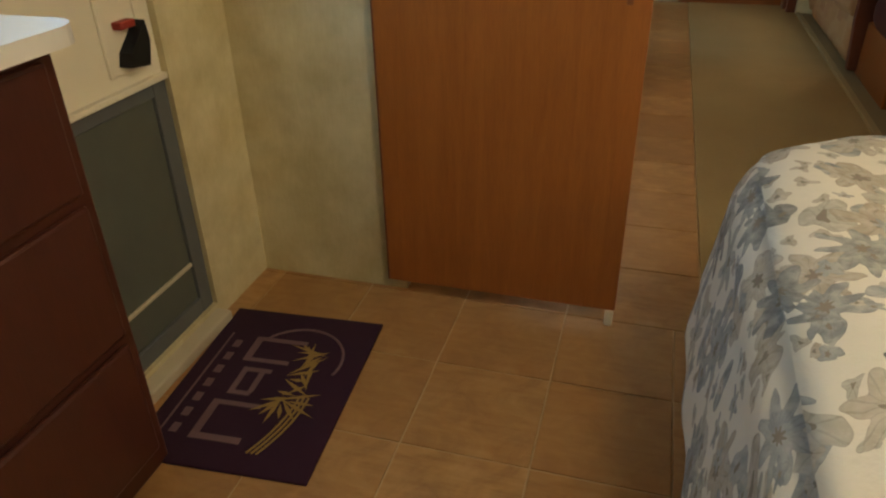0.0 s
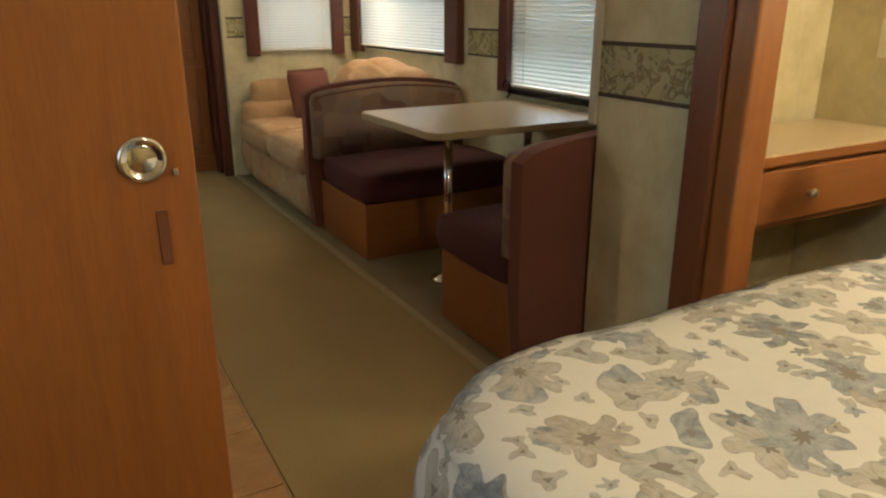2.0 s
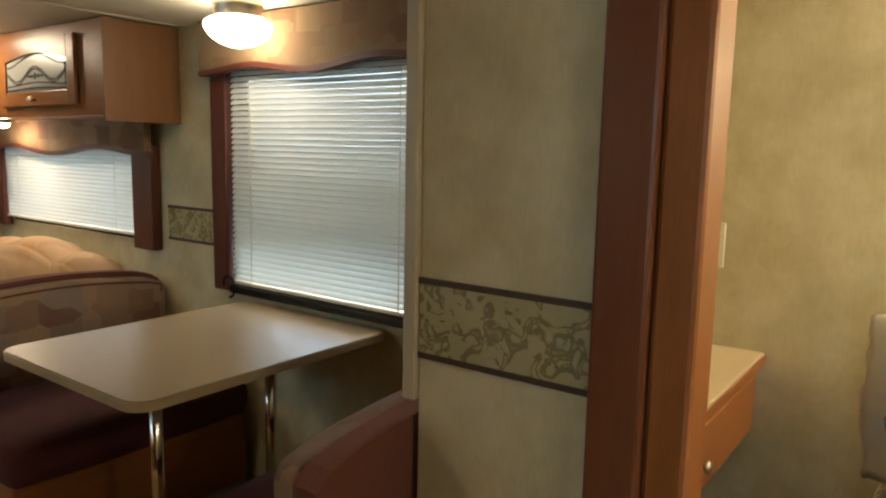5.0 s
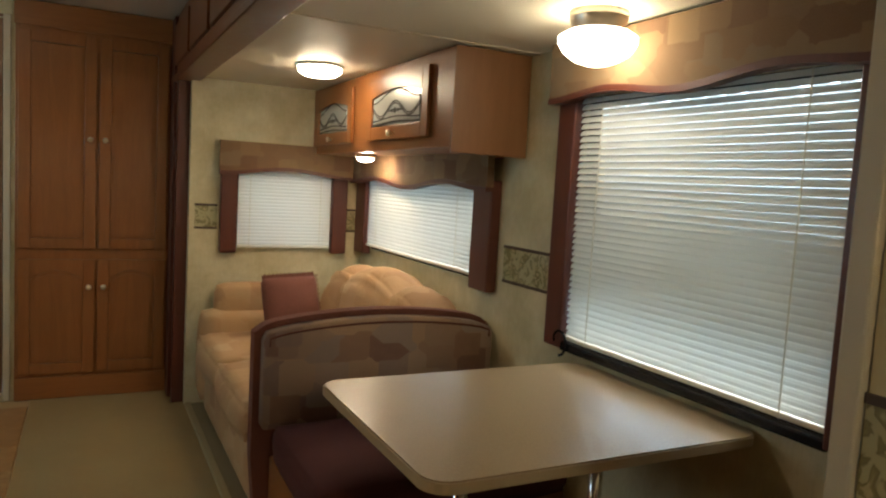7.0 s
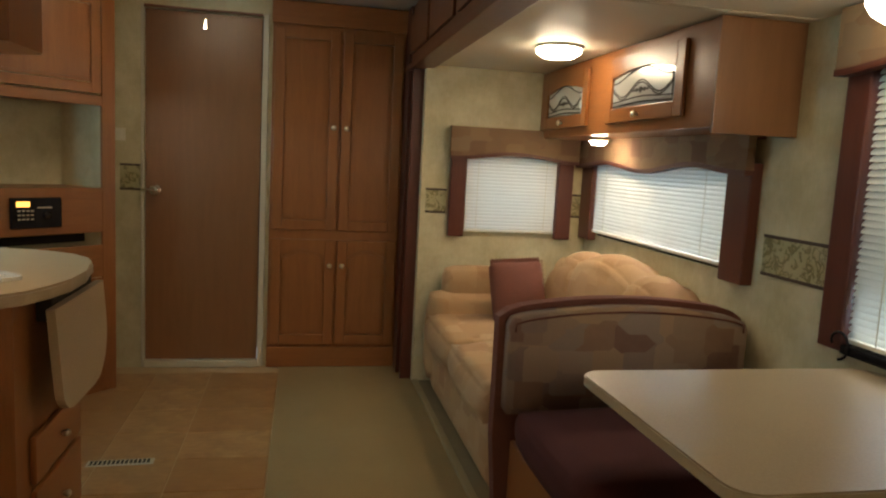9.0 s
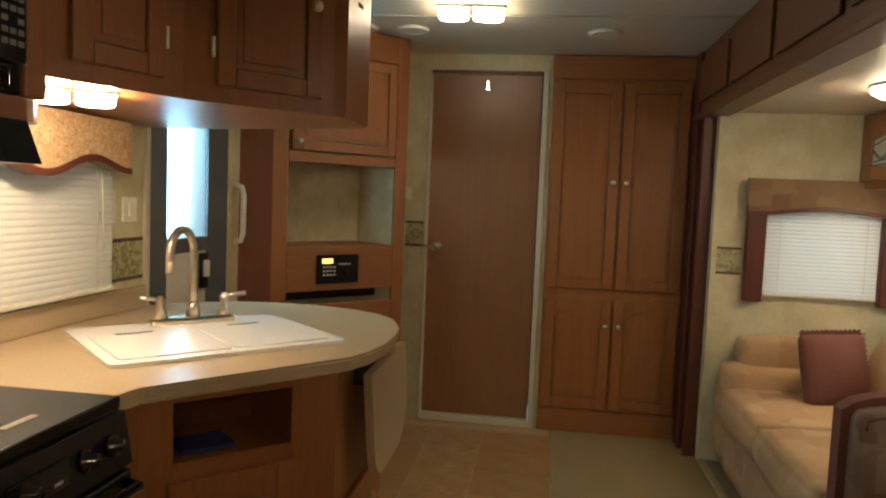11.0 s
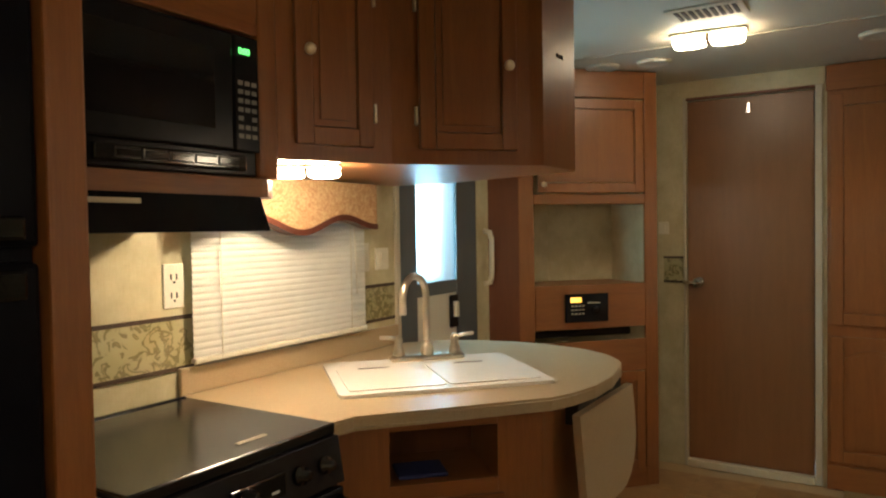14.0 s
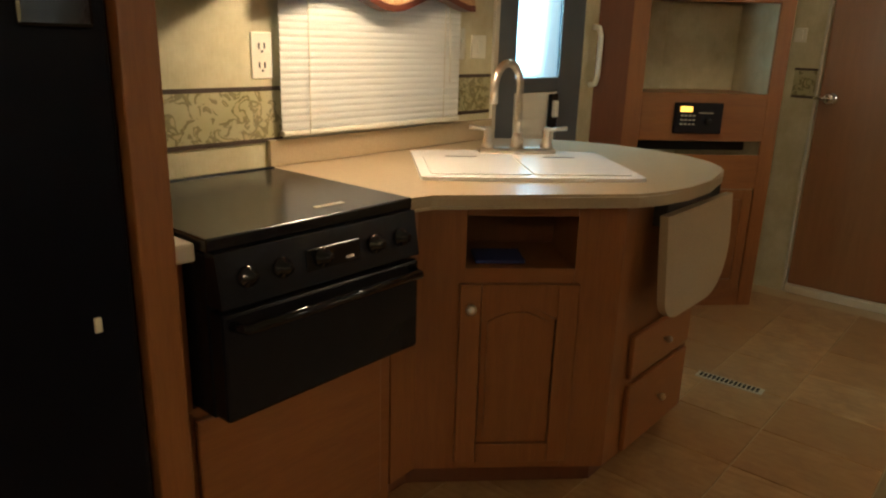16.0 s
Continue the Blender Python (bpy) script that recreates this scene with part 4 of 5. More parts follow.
# upper corner cabinet, its face bent between the two doors
UA, UM, UB = Vector((0.45, 3.915)), Vector((0.572, 4.185)), Vector((0.845, 4.475))
uc = thing("upper_cabinet", pose(0, 0, 0), "cherry wood angled upper kitchen cabinet with two doors", "cabinet")
bm = bmesh.new()
add_prism(bm, [(0.004, 3.892), (0.44, 3.892), tuple(UA), tuple(UM), tuple(UB), (0.875, 4.50), (0.875, 4.74), (0.85, 4.78), (0.30, 4.96), (0.004, 4.96)], 1.56, H - 0.004)
bevel_all(bm, 0.006, 2, 10)
part(uc, "body", bm, WOOD)
for P, Q, d0, d1, k, hg in ((UA, UM, 0.02, 0.235, 0.05, 0.243), (UM, UB, 0.075, 0.355, 0.325, 0.067)):
    face = new("cupboard")
    face.parent, face.matrix_basis = uc, pose(P.x, P.y, 0, 0, 0, math.degrees(math.atan2(Q.y - P.y, Q.x - P.x)))
    panel_door(face, d0, d1, 1.60, 2.12, -0.001, 0.0, 0.045, (k, 1.83))
    for z in (1.665, 1.97):
        box(face, "hinge", hg - 0.004, hg + 0.004, -0.014, 0, z, z + 0.05, KNOBMETAL, 0.002)
# printed mark on the cabinet's end
bm = bmesh.new()
for i in range(3):
    add_box(bm, 0.875, 0.8765, 4.60 + i * 0.018, 4.61 + i * 0.018, 1.885, 1.897)
part(uc, "printed_mark", bm, DARK)


def double_lens(m, label, bulb, k=1.0):
    t = thing("ceiling_lamp" if k > 0.8 else "cabinet_lamp", m, label, "lamp")
    t.scale = (k, k, k)
    box(t, "base", -0.17, 0.17, -0.06, 0.06, 0, 0.012, WHITE, 0.006)
    for s in (-1, 1):
        bm = soft_bm(s * 0.085 - 0.072, s * 0.085 + 0.072, -0.055, 0.055, -0.045, 0.0, 0.02, 0.004, 5)
        part(t, "lens", bm, bulb, True, label="lit ribbed lens")
    box(t, "switch_bar", -0.011, 0.011, -0.05, 0.05, -0.035, 0.0, NICKEL, 0.003)
    return t


double_lens(pose(0.37, 4.07, 1.553, 0, 0, 35), "lit double lens lamp under the upper cabinet", BULBK, 0.55)
double_lens(pose(1.06, 5.80, H - 0.014, 0, 0, 5), "lit double lens ceiling lamp", BULB, 0.9)
cv = thing("ceiling_vent", pose(1.12, 5.48, H), "white slotted ceiling air vent", "vent")
box(cv, "plate", -0.14, 0.14, -0.09, 0.09, -0.008, 0, CEIL)
bm = bmesh.new()
for i in range(9):
    add_box(bm, -0.11 + i * 0.026, -0.095 + i * 0.026, -0.06, 0.06, -0.011, -0.008)
part(cv, "slots", bm, DARK)
for x, y in ((0.72, 6.20), (0.47, 6.16), (1.68, 6.25)):
    v = thing("round_vent", pose(x, y, H), "round white ceiling vent disc", "vent", "round ceiling vents")
    lathe(v, "disc", [(0.085, 0), (0.08, -0.014), (0.06, -0.018), (0.055, -0.012), (0.03, -0.016)], WHITE, pose(0, 0, 0))


def wall_plate(name, m, label, w=0.07, h=0.115, outlet=True):
    t = thing(name, m, label, "wall plate")
    box(t, "plate", -w / 2, w / 2, -0.006, 0, -h / 2, h / 2, WHITE, 0.003)
    bm = bmesh.new()
    if outlet:
        for z in (-0.026, 0.026):
            add_box(bm, -0.012, -0.008, -0.0075, -0.006, z - 0.008, z + 0.008)
            add_box(bm, 0.006, 0.010, -0.0075, -0.006, z - 0.008, z + 0.008)
            add_box(bm, -0.003, 0.003, -0.0075, -0.006, z - 0.018, z - 0.012)
            part(t, "socket", bm, DARK)
            bm = bmesh.new()
        bm.free()
    else:
        add_box(bm, -0.012, 0.012, -0.011, -0.006, -0.022, 0.022, 0.002)
        part(t, "rocker", bm, WHITE)


wall_plate("power_outlet", pose(0, 3.915, 1.235, 0, 0, 90), "off-white double power outlet", 0.07, 0.125)
wall_plate("light_switch", pose(0, 4.785, 1.28, 0, 0, 90), "off-white plastic wall light switch", 0.035, 0.11, False)
wall_plate("light_switch", pose(0, 4.885, 1.27, 0, 0, 90), "off-white square switch with round dial", 0.085, 0.085, False)
wall_plate("light_switch", pose(0.60, YD, 1.37, 0, 0, 0), "off-white plastic wall light switch", 0.06, 0.07, False)
wall_plate("light_switch", pose(3.62, 2.53, 1.115, 0, 0, -90), "beige switch plate over the nightstand", 0.08, 0.13, False)
vt = thing("floor_register", pose(0.92, 5.44, -0.002, 0, 0, 3), "tan metal floor register with dark slots", "vent")
box(vt, "grille", -0.13, 0.13, -0.028, 0.028, 0, 0.006, ALU, 0.002)
for k in range(14):
    box(vt, "slot", -0.118 + k * 0.017, -0.107 + k * 0.017, -0.02, 0.02, 0.004, 0.0065, DARK, 0)

# ---- dinette ----
tb = thing("dinette_table", pose(2.39, 3.48, 0), "beige laminate dinette table with tan edge on legs", "table")

bm = bmesh.new()
add_prism(bm, rounded(0, 0.924, 0, 0.742, 0.06), 0.738, 0.757)
part(tb, "top", bm, TABLE)
bm = bmesh.new()
add_prism(bm, rounded(-0.003, 0.926, -0.003, 0.745, 0.06), 0.730, 0.753)
bevel_all(bm, 0.004)
part(tb, "edge_band", bm, TABLEEDGE)
for x, y in ((0.25, 0.33), (0.68, 0.33)):
    lathe(tb, "leg", [(0.019, 0), (0.019, 0.71)], CHROME, pose(x, y, 0.013))
    lathe(tb, "foot", [(0.085, 0), (0.08, 0.008), (0.035, 0.03), (0.03, 0.06)], CHROME, pose(x, y, 0.013))
    lathe(tb, "socket", [(0.03, 0), (0.08, 0.012), (0.085, 0.02)], CHROME, pose(x, y, 0.70))


def booth(m, label, s=1, deep=0.575, ht=0.83, rise=0.045):
    """A booth bench from x 0 (aisle) to 0.88, backrest at y 0, seat towards +y (s 1) or -y (s -1)."""
    t = thing("dinette_booth", m, label, "bench", "dinette booths")

    def turned(bm):
        for v in bm.verts:
            v.co.y *= s
        return bm

    bm = bmesh.new()
    add_box(bm, 0.0, 0.88, 0.03, deep, 0.0, 0.29, 0.006)
    part(t, "base", turned(bm), WOODX)
    part(t, "seat_cushion", turned(soft_bm(-0.012, 0.87, 0.12, deep + 0.035, 0.29, 0.44, 0.045, 0.012, 8, 0.004)), BURGUNDY, True)
    n = 24
    top = [(0.90 - 0.97 * i / n, ht - rise + rise * math.sin(math.pi * i / n) ** 0.9 - 0.03 * (abs(2 * i / n - 1) ** 14)) for i in range(n + 1)]
    bm = bmesh.new()
    add_front(bm, [(-0.07, 0.30), (-0.045, 0.02), (0.90, 0.02)] + top, 0.0, 0.06)
    bevel_all(bm, 0.012, 3, 50)
    part(t, "back_shell", turned(bm), ROSE)
    bm = bmesh.new()
    ins = [(max(-0.045, min(0.875, x)), z - 0.022) for x, z in top]
    add_front(bm, [(-0.045, 0.42), (0.875, 0.42)] + ins, 0.058, 0.14)
    bevel_all(bm, 0.022, 3, 50)
    part(t, "back_cushion", turned(bm), BOOTH, True)
    tube(t, "welt", [(max(-0.03, min(0.86, x)), 0.138 * s, z - 0.036) for x, z in top], 0.005, ROSE, 6)
    return t


booth(pose(2.405, 2.815, 0.012), "burgundy dinette bench with patchwork back and wooden base", 1, 0.632)
booth(pose(2.405, 4.90, 0.012), "burgundy dinette bench with patchwork back and wooden base", -1, 0.68)

# ---- sofa and what is over it ----
sf = thing("sofa", pose(2.36, 4.96, 0.012), "tan suede patchwork sofa with fan-shaped back cushions", "sofa")
LY = 1.48
soft(sf, "base", 0.02, 0.92, 0.02, LY - 0.02, 0.0, 0.30, SOFA, 0.04, 0.0, 8)
for a, b in ((0.06, 0.72), (0.735, 1.37)):
    soft(sf, "seat_cushion", -0.02, 0.62, a, b, 0.27, 0.44, SOFA, 0.06, 0.03, 10, 0.008)
soft(sf, "arm", 0.0, 0.85, LY - 0.17, LY, 0.05, 0.56, SOFA, 0.07, 0.02, 10, 0.008)
soft(sf, "arm_back", 0.08, 0.55, LY - 0.13, LY - 0.01, 0.50, 0.70, SOFA, 0.05, 0.01, 8, 0.008)
for y0, y1, top, lean in ((0.02, 0.45, 0.80, -0.14), (0.36, 1.02, 0.855, 0.0), (0.93, 1.38, 0.81, 0.14)):
    # each back panel fans out from the seat and is rounded along its top
    bm = soft_bm(0.62, 0.86, y0, y1, 0.36, top, 0.09, 0.035, 14, 0.008)
    mid = (y0 + y1) / 2
    for v in bm.verts:
        up = max(0.0, v.co.z - 0.42)
        off = (v.co.y - mid) / (y1 - y0)
        v.co.z -= 0.30 * up * (2 * off) ** 2 * 0.5
        v.co.z -= up * lean * off * 2.0
        v.co.y = mid + (v.co.y - mid) * (0.92 + 0.35 * up)
        v.co.x = min(v.co.x + 0.16 * up + (0.015 if lean else 0.0), 0.935)
        v.co.y = min(v.co.y, LY - 0.01)
    part(sf, "back_cushion", bm, SOFA, True)
pw = thing("throw_pillow", pose(2.80, 6.09, 0.625, 0, 0, 0), "dark rose-brown square throw pillow with fringe", "pillow")
bm = soft_bm(-0.175, 0.175, -0.03, 0.03, -0.165, 0.165, 0.028, 0.0, 12, 0.004)
for v in bm.verts:
    v.co.y *= 1 + 1.6 * max(0, 1 - (v.co.x / 0.175) ** 2) * max(0, 1 - (v.co.z / 0.165) ** 2)
bmesh.ops.rotate(bm, cent=(0, 0, 0), matrix=Euler((radians(-14), 0, radians(22))).to_matrix(), verts=bm.verts)
part(pw, "cushion", bm, ROSE, True)
bm = bmesh.new()
for k in range(26):
    u = -0.165 + 0.33 * k / 25
    add_box(bm, u - 0.004, u + 0.004, -0.004, 0.004, 0.155, 0.182 + 0.006 * (k % 2))
    add_box(bm, 0.165, 0.19 + 0.006 * (k % 2), -0.004, 0.004, u - 0.004, u + 0.004)
bmesh.ops.rotate(bm, cent=(0, 0, 0), matrix=Euler((radians(-14), 0, radians(22))).to_matrix(), verts=bm.verts)
part(pw, "fringe", bm, ROSE)

oc = thing("overhead_cabinet", pose(2.99, Y1 - 0.004, 0, 0, 0, -90), "cherry wood overhead cabinet with etched glass doors", "cabinet")
box(oc, "body", 0.0, 1.80, 0.0, 0.325, 1.475, HS - 0.004, WOODX, 0.006)
box(oc, "end_panel", 1.80, 1.815, -0.004, 0.325, 1.455, HS - 0.004, VENEER, 0.003)
for a, b, k in ((0.10, 0.72, 0.41), (0.95, 1.62, 1.28)):
    d = panel_door(oc, a, b, 1.52, 1.80, -0.001, 0.03, 0.06, (k, 1.545), WOODX, SILVERGLASS)
    bm = bmesh.new()
    y = -0.0175
    c = (a + b) / 2
    half = (b - a) / 2 - 0.075
    for base, swell in ((1.592, 0.004), (1.612, 0.006), (1.645, 0.03), (1.655, 0.03), (1.712, 0.026)):
        pts = [(c + half * t / 12, base + swell * math.cos(math.pi * t / 12 * (1.0 if base < 1.62 or base > 1.7 else 1.6))) for t in range(-12, 13)]
        for p, r in zip(pts, pts[1:]):
            add_front(bm, [(p[0], p[1] - 0.003), (r[0], r[1] - 0.003), (r[0], r[1] + 0.003), (p[0], p[1] + 0.003)], y, y + 0.003)
    for u, q in ((0, 0.014), (-0.035, 0.009), (0.035, 0.009), (-0.062, 0.006), (0.062, 0.006)):
        add_front(bm, [(c + u - 1.6 * q, 1.645), (c + u, 1.645 - q), (c + u + 1.6 * q, 1.645), (c + u, 1.645 + q)], y - 0.001, y + 0.002)
    part(d, "etching", bm, DARK, label="dark etched scroll")
sp = thing("reading_lamp", pose(3.10, 5.86, 1.473), "lit small puck lamp under the overhead cabinet", "lamp")
lathe(sp, "rim", [(0.055, 0), (0.055, -0.012), (0.045, -0.02)], NICKEL, pose(0, 0, 0))
lathe(sp, "lens", [(0.044, -0.02), (0.035, -0.035), (0.01, -0.04)], BULBS, pose(0, 0, 0))

lp = thing("dinette_lamp", pose(3.10, 3.985, HS), "lit white glass bowl ceiling lamp over the table", "lamp")
lathe(lp, "canopy", [(0.085, 0), (0.085, -0.02), (0.07, -0.055), (0.075, -0.07)], NICKEL, pose(0, 0, 0))
lathe(lp, "bowl", [(0.10, -0.068), (0.128, -0.085), (0.128, -0.105), (0.11, -0.135), (0.075, -0.16), (0.03, -0.175), (0.005, -0.178)], BULBD, pose(0, 0, 0.004) @ Matrix.Diagonal((0.88, 0.88, 0.88, 1)), 32, "lit white glass bowl")
l2 = thing("sofa_lamp", pose(2.74, 5.54, HS), "lit flush ceiling lamp in the slide-out", "lamp")
lathe(l2, "base", [(0.11, 0), (0.11, -0.012)], WHITE, pose(0, 0, 0))
lathe(l2, "lens", [(0.10, -0.012), (0.10, -0.03), (0.07, -0.05), (0.01, -0.055)], BULBL, pose(0, 0, 0))

# ---- bedroom ----
sd = thing("sliding_door", pose(0.60, 2.075, 0), "cherry veneer sliding bedroom door, slid open", "door")
box(sd, "leaf", 0, 0.672, 0, 0.032, 0.055, 1.97, SLABWOOD, 0.003)
box(sd, "edge_left", -0.006, 0.0, 0.002, 0.03, 0.055, 1.97, DARKWOOD, 0.001)
lathe(sd, "pull_ring", [(0.030, 0), (0.030, 0.006), (0.025, 0.008), (0.022, 0.003)], CHROME, pose(0.607, 0, 1.03, 90, 0, 0), 28, "round chrome flush pull")
lathe(sd, "pull_cup", [(0.0225, 0.001), (0.017, 0.0035), (0.004, 0.0045)], CHROME, pose(0.607, 0, 1.03, 90, 0, 0), 28)
box(sd, "finger_slot", 0.615, 0.629, -0.003, 0.001, 0.885, 0.96, DARKWOOD, 0.001, "dark recessed finger pull")
box(sd, "screw_plate", 0.642, 0.649, -0.003, 0.001, 1.005, 1.015, CHROME, 0.001)
box(sd, "floor_guide", 0.645, 0.668, 0.0, 0.03, 0.0, 0.054, WHITE, 0.006, "white plastic floor guide")
tagged(box(None, "trim_door_track", 0.05, 2.6, 2.06, 2.118, 1.985, 2.03, DARKWOOD), "dark wooden sliding door track", "trim", kind="structure")

bd2 = thing("bedroom_door", pose(0.15, 1.197, 0, 0, 0, 90), "bedroom outside door with grey screen, white panel and frosted window", "door")
bm = bmesh.new()
for a, b, c, d in ((0.0, 0.05, 0.05, 0.72), (0.585, 0.636, 0.05, 0.72), (0.05, 0.585, 0.05, 0.10), (0.05, 0.585, 0.685, 0.72)):
    add_box(bm, a, b, 0.012, 0.045, c, d, 0.003)
part(bd2, "screen_frame", bm, GREY)
box(bd2, "screen", 0.05, 0.585, 0.022, 0.03, 0.10, 0.685, SCREEN, 0)
box(bd2, "screen_bar", 0.05, 0.585, 0.014, 0.022, 0.205, 0.216, ALU, 0.002)
bm = bmesh.new()
for a, b, c, d in ((0.0, 0.636, 0.725, 1.12), (0.0, 0.14, 1.12, 1.875), (0.496, 0.636, 1.12, 1.875), (0.14, 0.496, 1.72, 1.875)):
    add_box(bm, a, b, 0.016, 0.045, c, d, 0.003)
part(bd2, "upper_panel", bm, WHITE, label="off-white upper panel")
g = box(bd2, "pane", 0.14, 0.496, 0.026, 0.034, 1.12, 1.72, FROST, 0, "frosted window pane")
g.visible_shadow = False
box(bd2, "ledge", 0.0, 0.636, 0.0, 0.02, 0.72, 0.736, WHITE, 0.003)
bm = bmesh.new()
for a, b in ((0.455, 0.470), (0.575, 0.590)):
    add_box(bm, a, b, 0.008, 0.017, 0.765, 0.945, 0.003)
add_box(bm, 0.470, 0.575, 0.011, 0.017, 0.765, 0.945, 0.003)
part(bd2, "latch_plate", bm, WHITE, label="off-white recessed latch plate")
bm = bmesh.new()
add_front(bm, [(0.49, 0.785), (0.555, 0.775), (0.572, 0.83), (0.566, 0.875), (0.535, 0.845), (0.50, 0.815)], -0.022, 0.011)
bevel_all(bm, 0.005)
part(bd2, "latch", bm, BLACK, label="black paddle latch")
box(bd2, "latch_tab", 0.495, 0.545, -0.014, 0.011, 0.865, 0.882, plain("red_tab", (0.30, 0.03, 0.02), 0.5), 0.003, "red tab")
box(bd2, "sill", 0.0, 0.636, -0.045, 0.04, 0.0, 0.035, ALU, 0.006, "pale metal sill")

ds = thing("dresser", pose(0.155, 0.35, -0.002), "dark cherry dresser with white rounded top", "dresser")
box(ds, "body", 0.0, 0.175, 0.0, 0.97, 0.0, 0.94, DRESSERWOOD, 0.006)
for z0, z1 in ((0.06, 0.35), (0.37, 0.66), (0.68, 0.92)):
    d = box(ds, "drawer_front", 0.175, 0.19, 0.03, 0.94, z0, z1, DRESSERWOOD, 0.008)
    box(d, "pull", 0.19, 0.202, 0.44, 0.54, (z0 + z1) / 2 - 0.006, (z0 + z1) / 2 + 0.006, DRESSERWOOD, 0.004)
bm = bmesh.new()
add_prism(bm, [(0, -0.01), (0.235, -0.01)] + [(0.175 + 0.06 * math.cos(radians(k * 15)), 0.94 + 0.06 * math.sin(radians(k * 15))) for k in range(7)] + [(0, 1.0)], 0.943, 0.975)
bevel_all(bm, 0.006)
part(ds, "top", bm, WHITETOP, label="white laminate top")

mt = thing("door_mat", pose(0.228, 1.285, -0.002, 0, 0, 4), "dark purple door mat with gold and mauve emblem", "mat")
box(mt, "pile", 0, 0.45, 0, 0.60, 0, 0.009, GREENMAT, 0.004)
bm = bmesh.new()
for i in range(7):
    add_box(bm, 0.065, 0.085, 0.09 + i * 0.055, 0.12 + i * 0.055, 0.009, 0.0105)
for a, b, c, d in ((0.04, 0.045, 0.07, 0.48), (0.12, 0.25, 0.08, 0.10), (0.12, 0.14, 0.10, 0.20), (0.12, 0.25, 0.20, 0.215), (0.14, 0.20, 0.24, 0.255), (0.14, 0.155, 0.255, 0.33), (0.14, 0.22, 0.33, 0.345), (0.12, 0.25, 0.37, 0.385), (0.12, 0.14, 0.385, 0.47), (0.12, 0.27, 0.46, 0.475), (0.19, 0.205, 0.255, 0.33)):
    add_box(bm, a, b, c, d, 0.009, 0.0105)
part(mt, "emblem_bars", bm, MAUVE)
bm = bmesh.new()
for k in range(26):
    a = k * 0.24
    x, y = 0.30 + 0.05 * math.cos(a * 2.3) * (k / 26), 0.32 + 0.12 * math.sin(a)
    ln, th = 0.025 + 0.04 * ((k * 7) % 5) / 5, a * 1.7
    dx, dy = math.cos(th), math.sin(th)
    lo = [bm.verts.new((x + p * dx * ln - q * dy * 0.006, y + p * dy * ln + q * dx * 0.006, 0.0095 + k * 0.00006)) for p, q in ((-1, 0), (0, -1), (1.2, 0), (0, 1))]
    bm.faces.new(lo)
part(mt, "emblem_tuft", bm, GOLD)
tube(mt, "emblem_ring", [(0.26 + 0.13 * math.cos(radians(a)), 0.40 + 0.13 * math.sin(radians(a)), 0.0095) for a in range(-20, 160, 10)], 0.004, MAUVE, 6)
for q in range(3):
    tube(mt, "emblem_whip", [(0.33 - 0.05 * t * t + q * 0.012, 0.26 - 0.20 * t, 0.0095) for t in [k / 8 for k in range(9)]], 0.003, GOLD, 6)

bd = thing("bed", pose(0, 0, 0), "bed with cream floral comforter in grey and tan", "bed")
box(bd, "platform", 1.80, 3.60, 0.12, 1.80, -0.002, 0.30, DARKWOOD, 0.006)
bm = soft_bm(1.48, 3.60, 0.0, 2.06, 0.20, 0.66, 0.13, 0.02, 46)
for v in bm.verts:
    p = v.co
    k = max(0.0, min(1.0, (0.52 - p.z) / 0.32))
    if p.z > 0.45:
        p.z += min(1.0, (p.z - 0.45) / 0.16) * 0.018 * noise.noise(Vector((p.x * 3, p.y * 3, 1.0))) + min(1.0, (p.z - 0.45) / 0.16) * 0.006 * noise.noise(p * 11)
    side = noise.noise(Vector((p.x * 6, p.y * 6, 0.3)))
    if p.x < 1.7:
        p.x -= k * (0.05 + 0.06 * side)
    if p.y > 1.9:
        p.y += k * (0.03 + 0.045 * side)
for v in bm.verts:
    d = Vector((v.co.x - 1.77, v.co.y - 1.78))
    if d.x < 0 and d.y > 0 and d.length > 0:
        # the foot corner is rounded off
        m_ = max(-d.x, d.y)
        v.co.x, v.co.y = 1.77 + d.x * m_ / d.length, 1.78 + d.y * m_ / d.length
part(bd, "comforter", bm, FLORAL, True)
sh = thing("pillow", pose(3.29, 1.63, 0.85, 0, 0, 0), "teal pillow sham with cream lace edge and cord stripes", "pillow")
rotm = Euler((0, radians(-28), 0)).to_matrix().to_4x4()
bm = soft_bm(-0.05, 0.06, -0.36, 0.36, -0.20, 0.21, 0.05, 0.08, 14, 0.012, 7)
part(sh, "sham", bm, TEAL, True, rotm)
bm = soft_bm(-0.035, 0.0, 0.31, 0.45, -0.23, 0.24, 0.015, 0.01, 12, 0.02, 16)
part(sh, "lace_edge", bm, LACE, True, rotm, "cream lace edge")
bm = soft_bm(-0.012, 0.012, -0.40, 0.40, 0.17, 0.25, 0.01, 0.01, 8, 0.012, 14)
part(sh, "lace_top", bm, LACE, True, rotm)
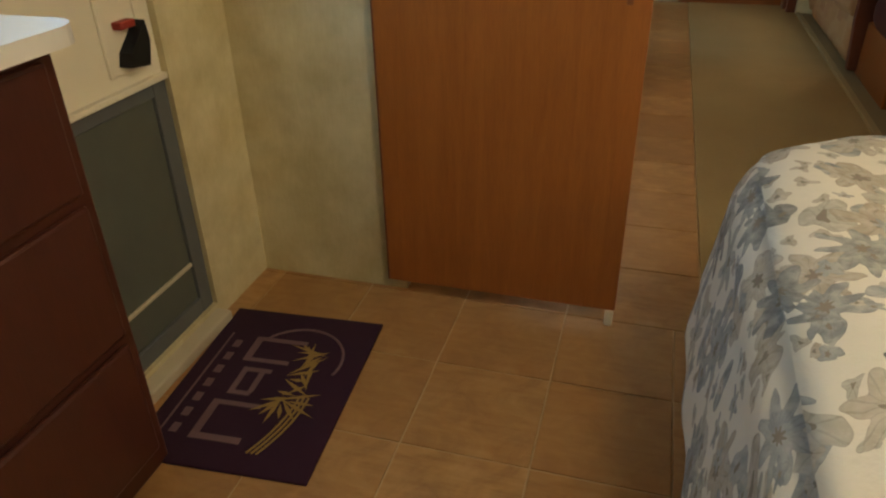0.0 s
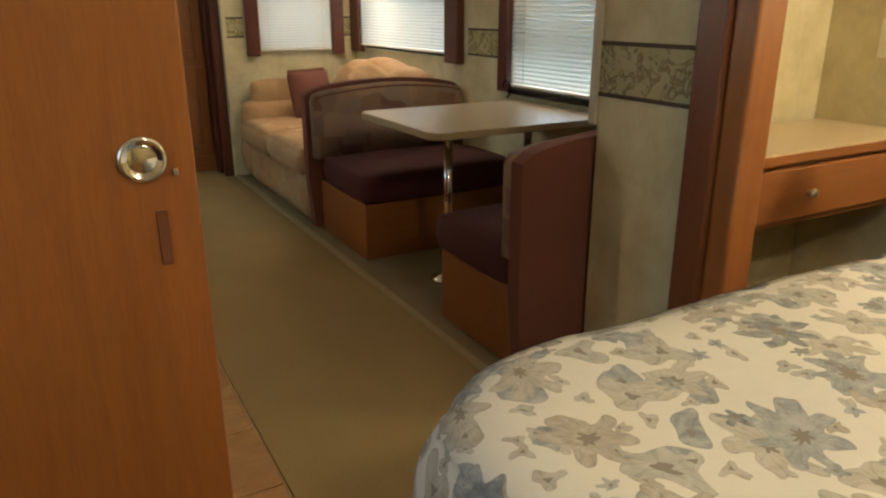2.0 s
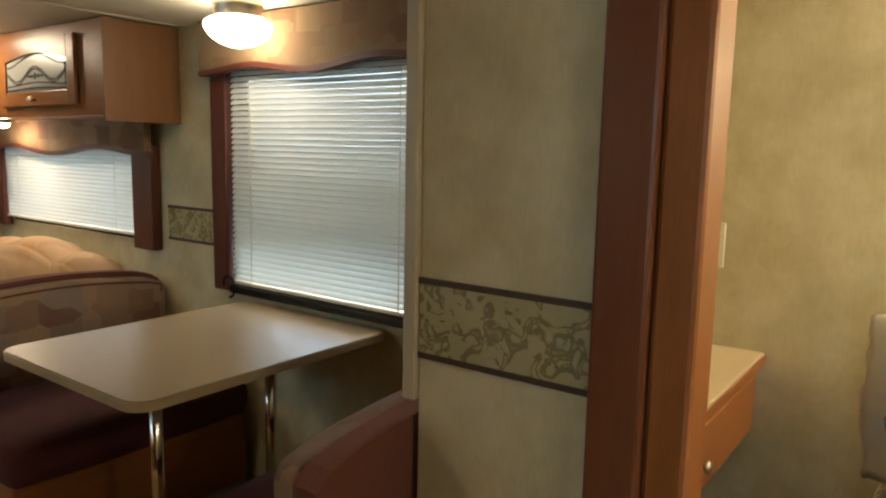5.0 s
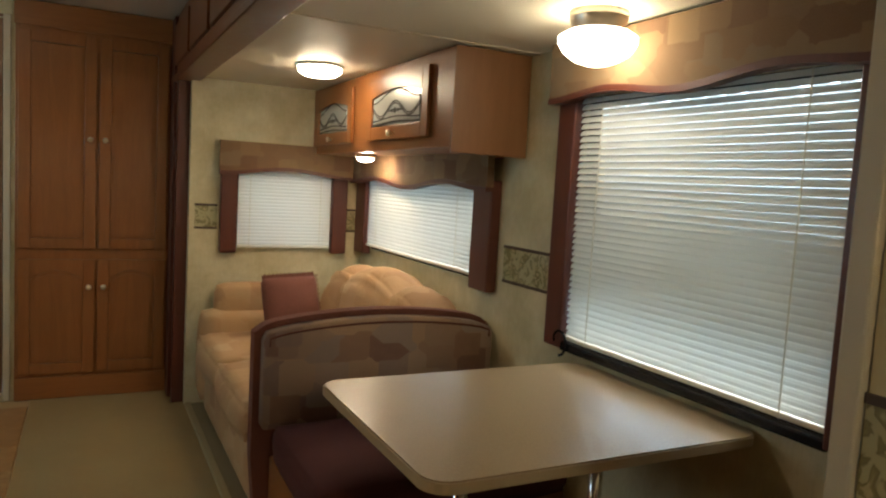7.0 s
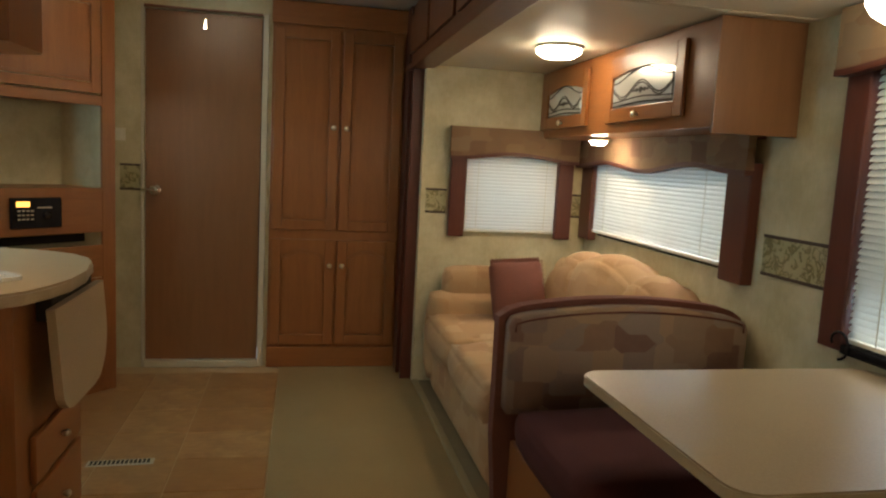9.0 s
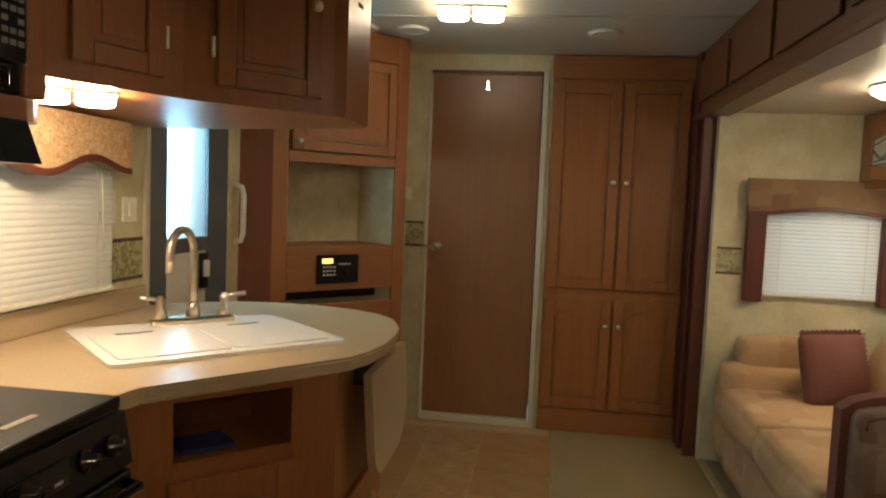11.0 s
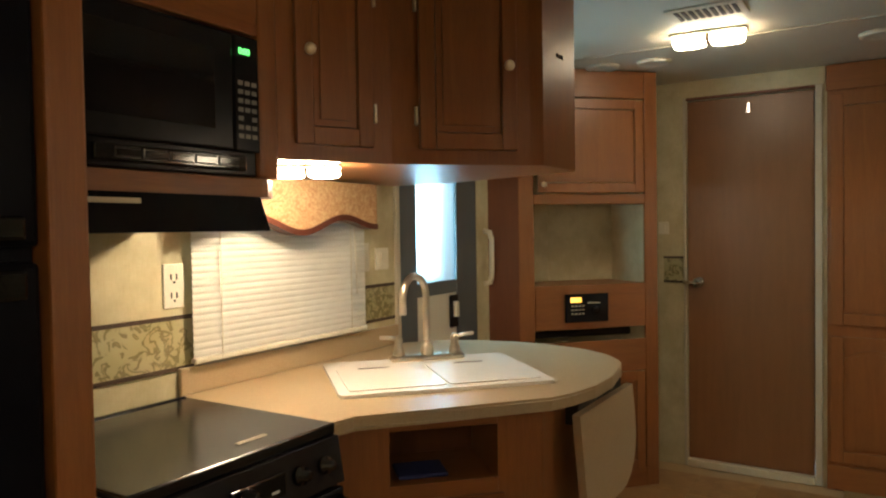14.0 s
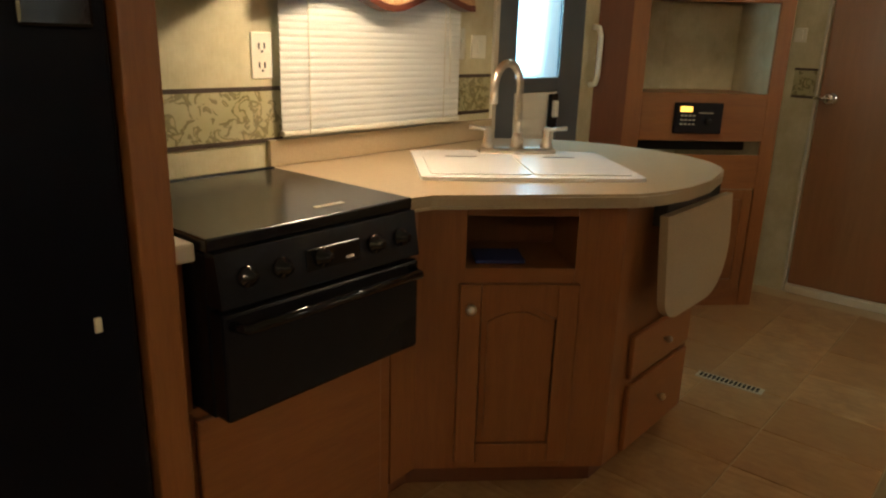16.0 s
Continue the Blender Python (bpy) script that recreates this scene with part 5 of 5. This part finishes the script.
for z in (-0.12, -0.04, 0.05, 0.13):
    o = tube(sh, "cord", [(-0.05 - 0.08 * (1 - (y / 0.36) ** 2) * (1 - (z / 0.2) ** 2) - 0.004, y, z) for y in [-0.34 + 0.04 * k for k in range(18)]], 0.005, DARKTEAL, 6)
    o.matrix_basis = rotm

ns = thing("nightstand", pose(2.70, 2.37, 0.03), "wall-mounted cherry nightstand drawer with cream top", "nightstand")
box(ns, "body", 0.0, 0.915, 0.012, 0.37, 0.565, 0.765, WOODX)
box(ns, "top", 0.0, 0.915, -0.01, 0.372, 0.768, 0.795, CREAMTOP, 0.006, "cream laminate top")
box(ns, "edge", 0.0, 0.915, -0.014, -0.01, 0.762, 0.79, WOODX, 0.002)
d = box(ns, "drawer_front", 0.07, 0.86, -0.004, 0.012, 0.585, 0.745, WOODX, 0.006)
knob(d, 0.35, 0.665, -0.004)

bl = thing("bedside_lamp", pose(3.61, 1.45, 1.62, 0, 0, -90), "lit wall lamp over the bed", "lamp")
box(bl, "plate", -0.05, 0.05, -0.012, 0, -0.06, 0.06, NICKEL, 0.004)
lathe(bl, "shade", [(0.05, -0.05), (0.07, 0.0), (0.055, 0.06), (0.02, 0.07)], BULBB, pose(0, -0.085, 0))
# unseen lamp, added and placed only to brighten the bedroom
double_lens(pose(2.0, 0.45, H - 0.014, 0, 0, 0), "unseen double lens lamp added to light the bedroom", BULBFILL)

# ---- floor tiles ----
T = 0.305
bm = bmesh.new()
add_box(bm, 0.0018, T - 0.0018, 0.0018, T - 0.0018, -0.004, 0.0, 0.0012, 1)
tile = mesh_of(bm, "tile", TILE)
for i in range(6):
    for j in range(-7, 23):
        x, y = -0.085 + i * T, 0.0 + j * T - 0.03
        if (x + T > 1.45 and (j > 6 or i > 5)) or y < -1.6 or y + T > YD + 0.1:
            continue
        ob = new("tile", tile)
        stretch = 1.0
        ob.parent = floor
        if i == 4 and j > 6:
            stretch = 1.25
        ob.matrix_basis = pose(x, y, random.uniform(-0.0004, 0.0003)) @ Matrix.Diagonal((stretch, 1, 1, 1))
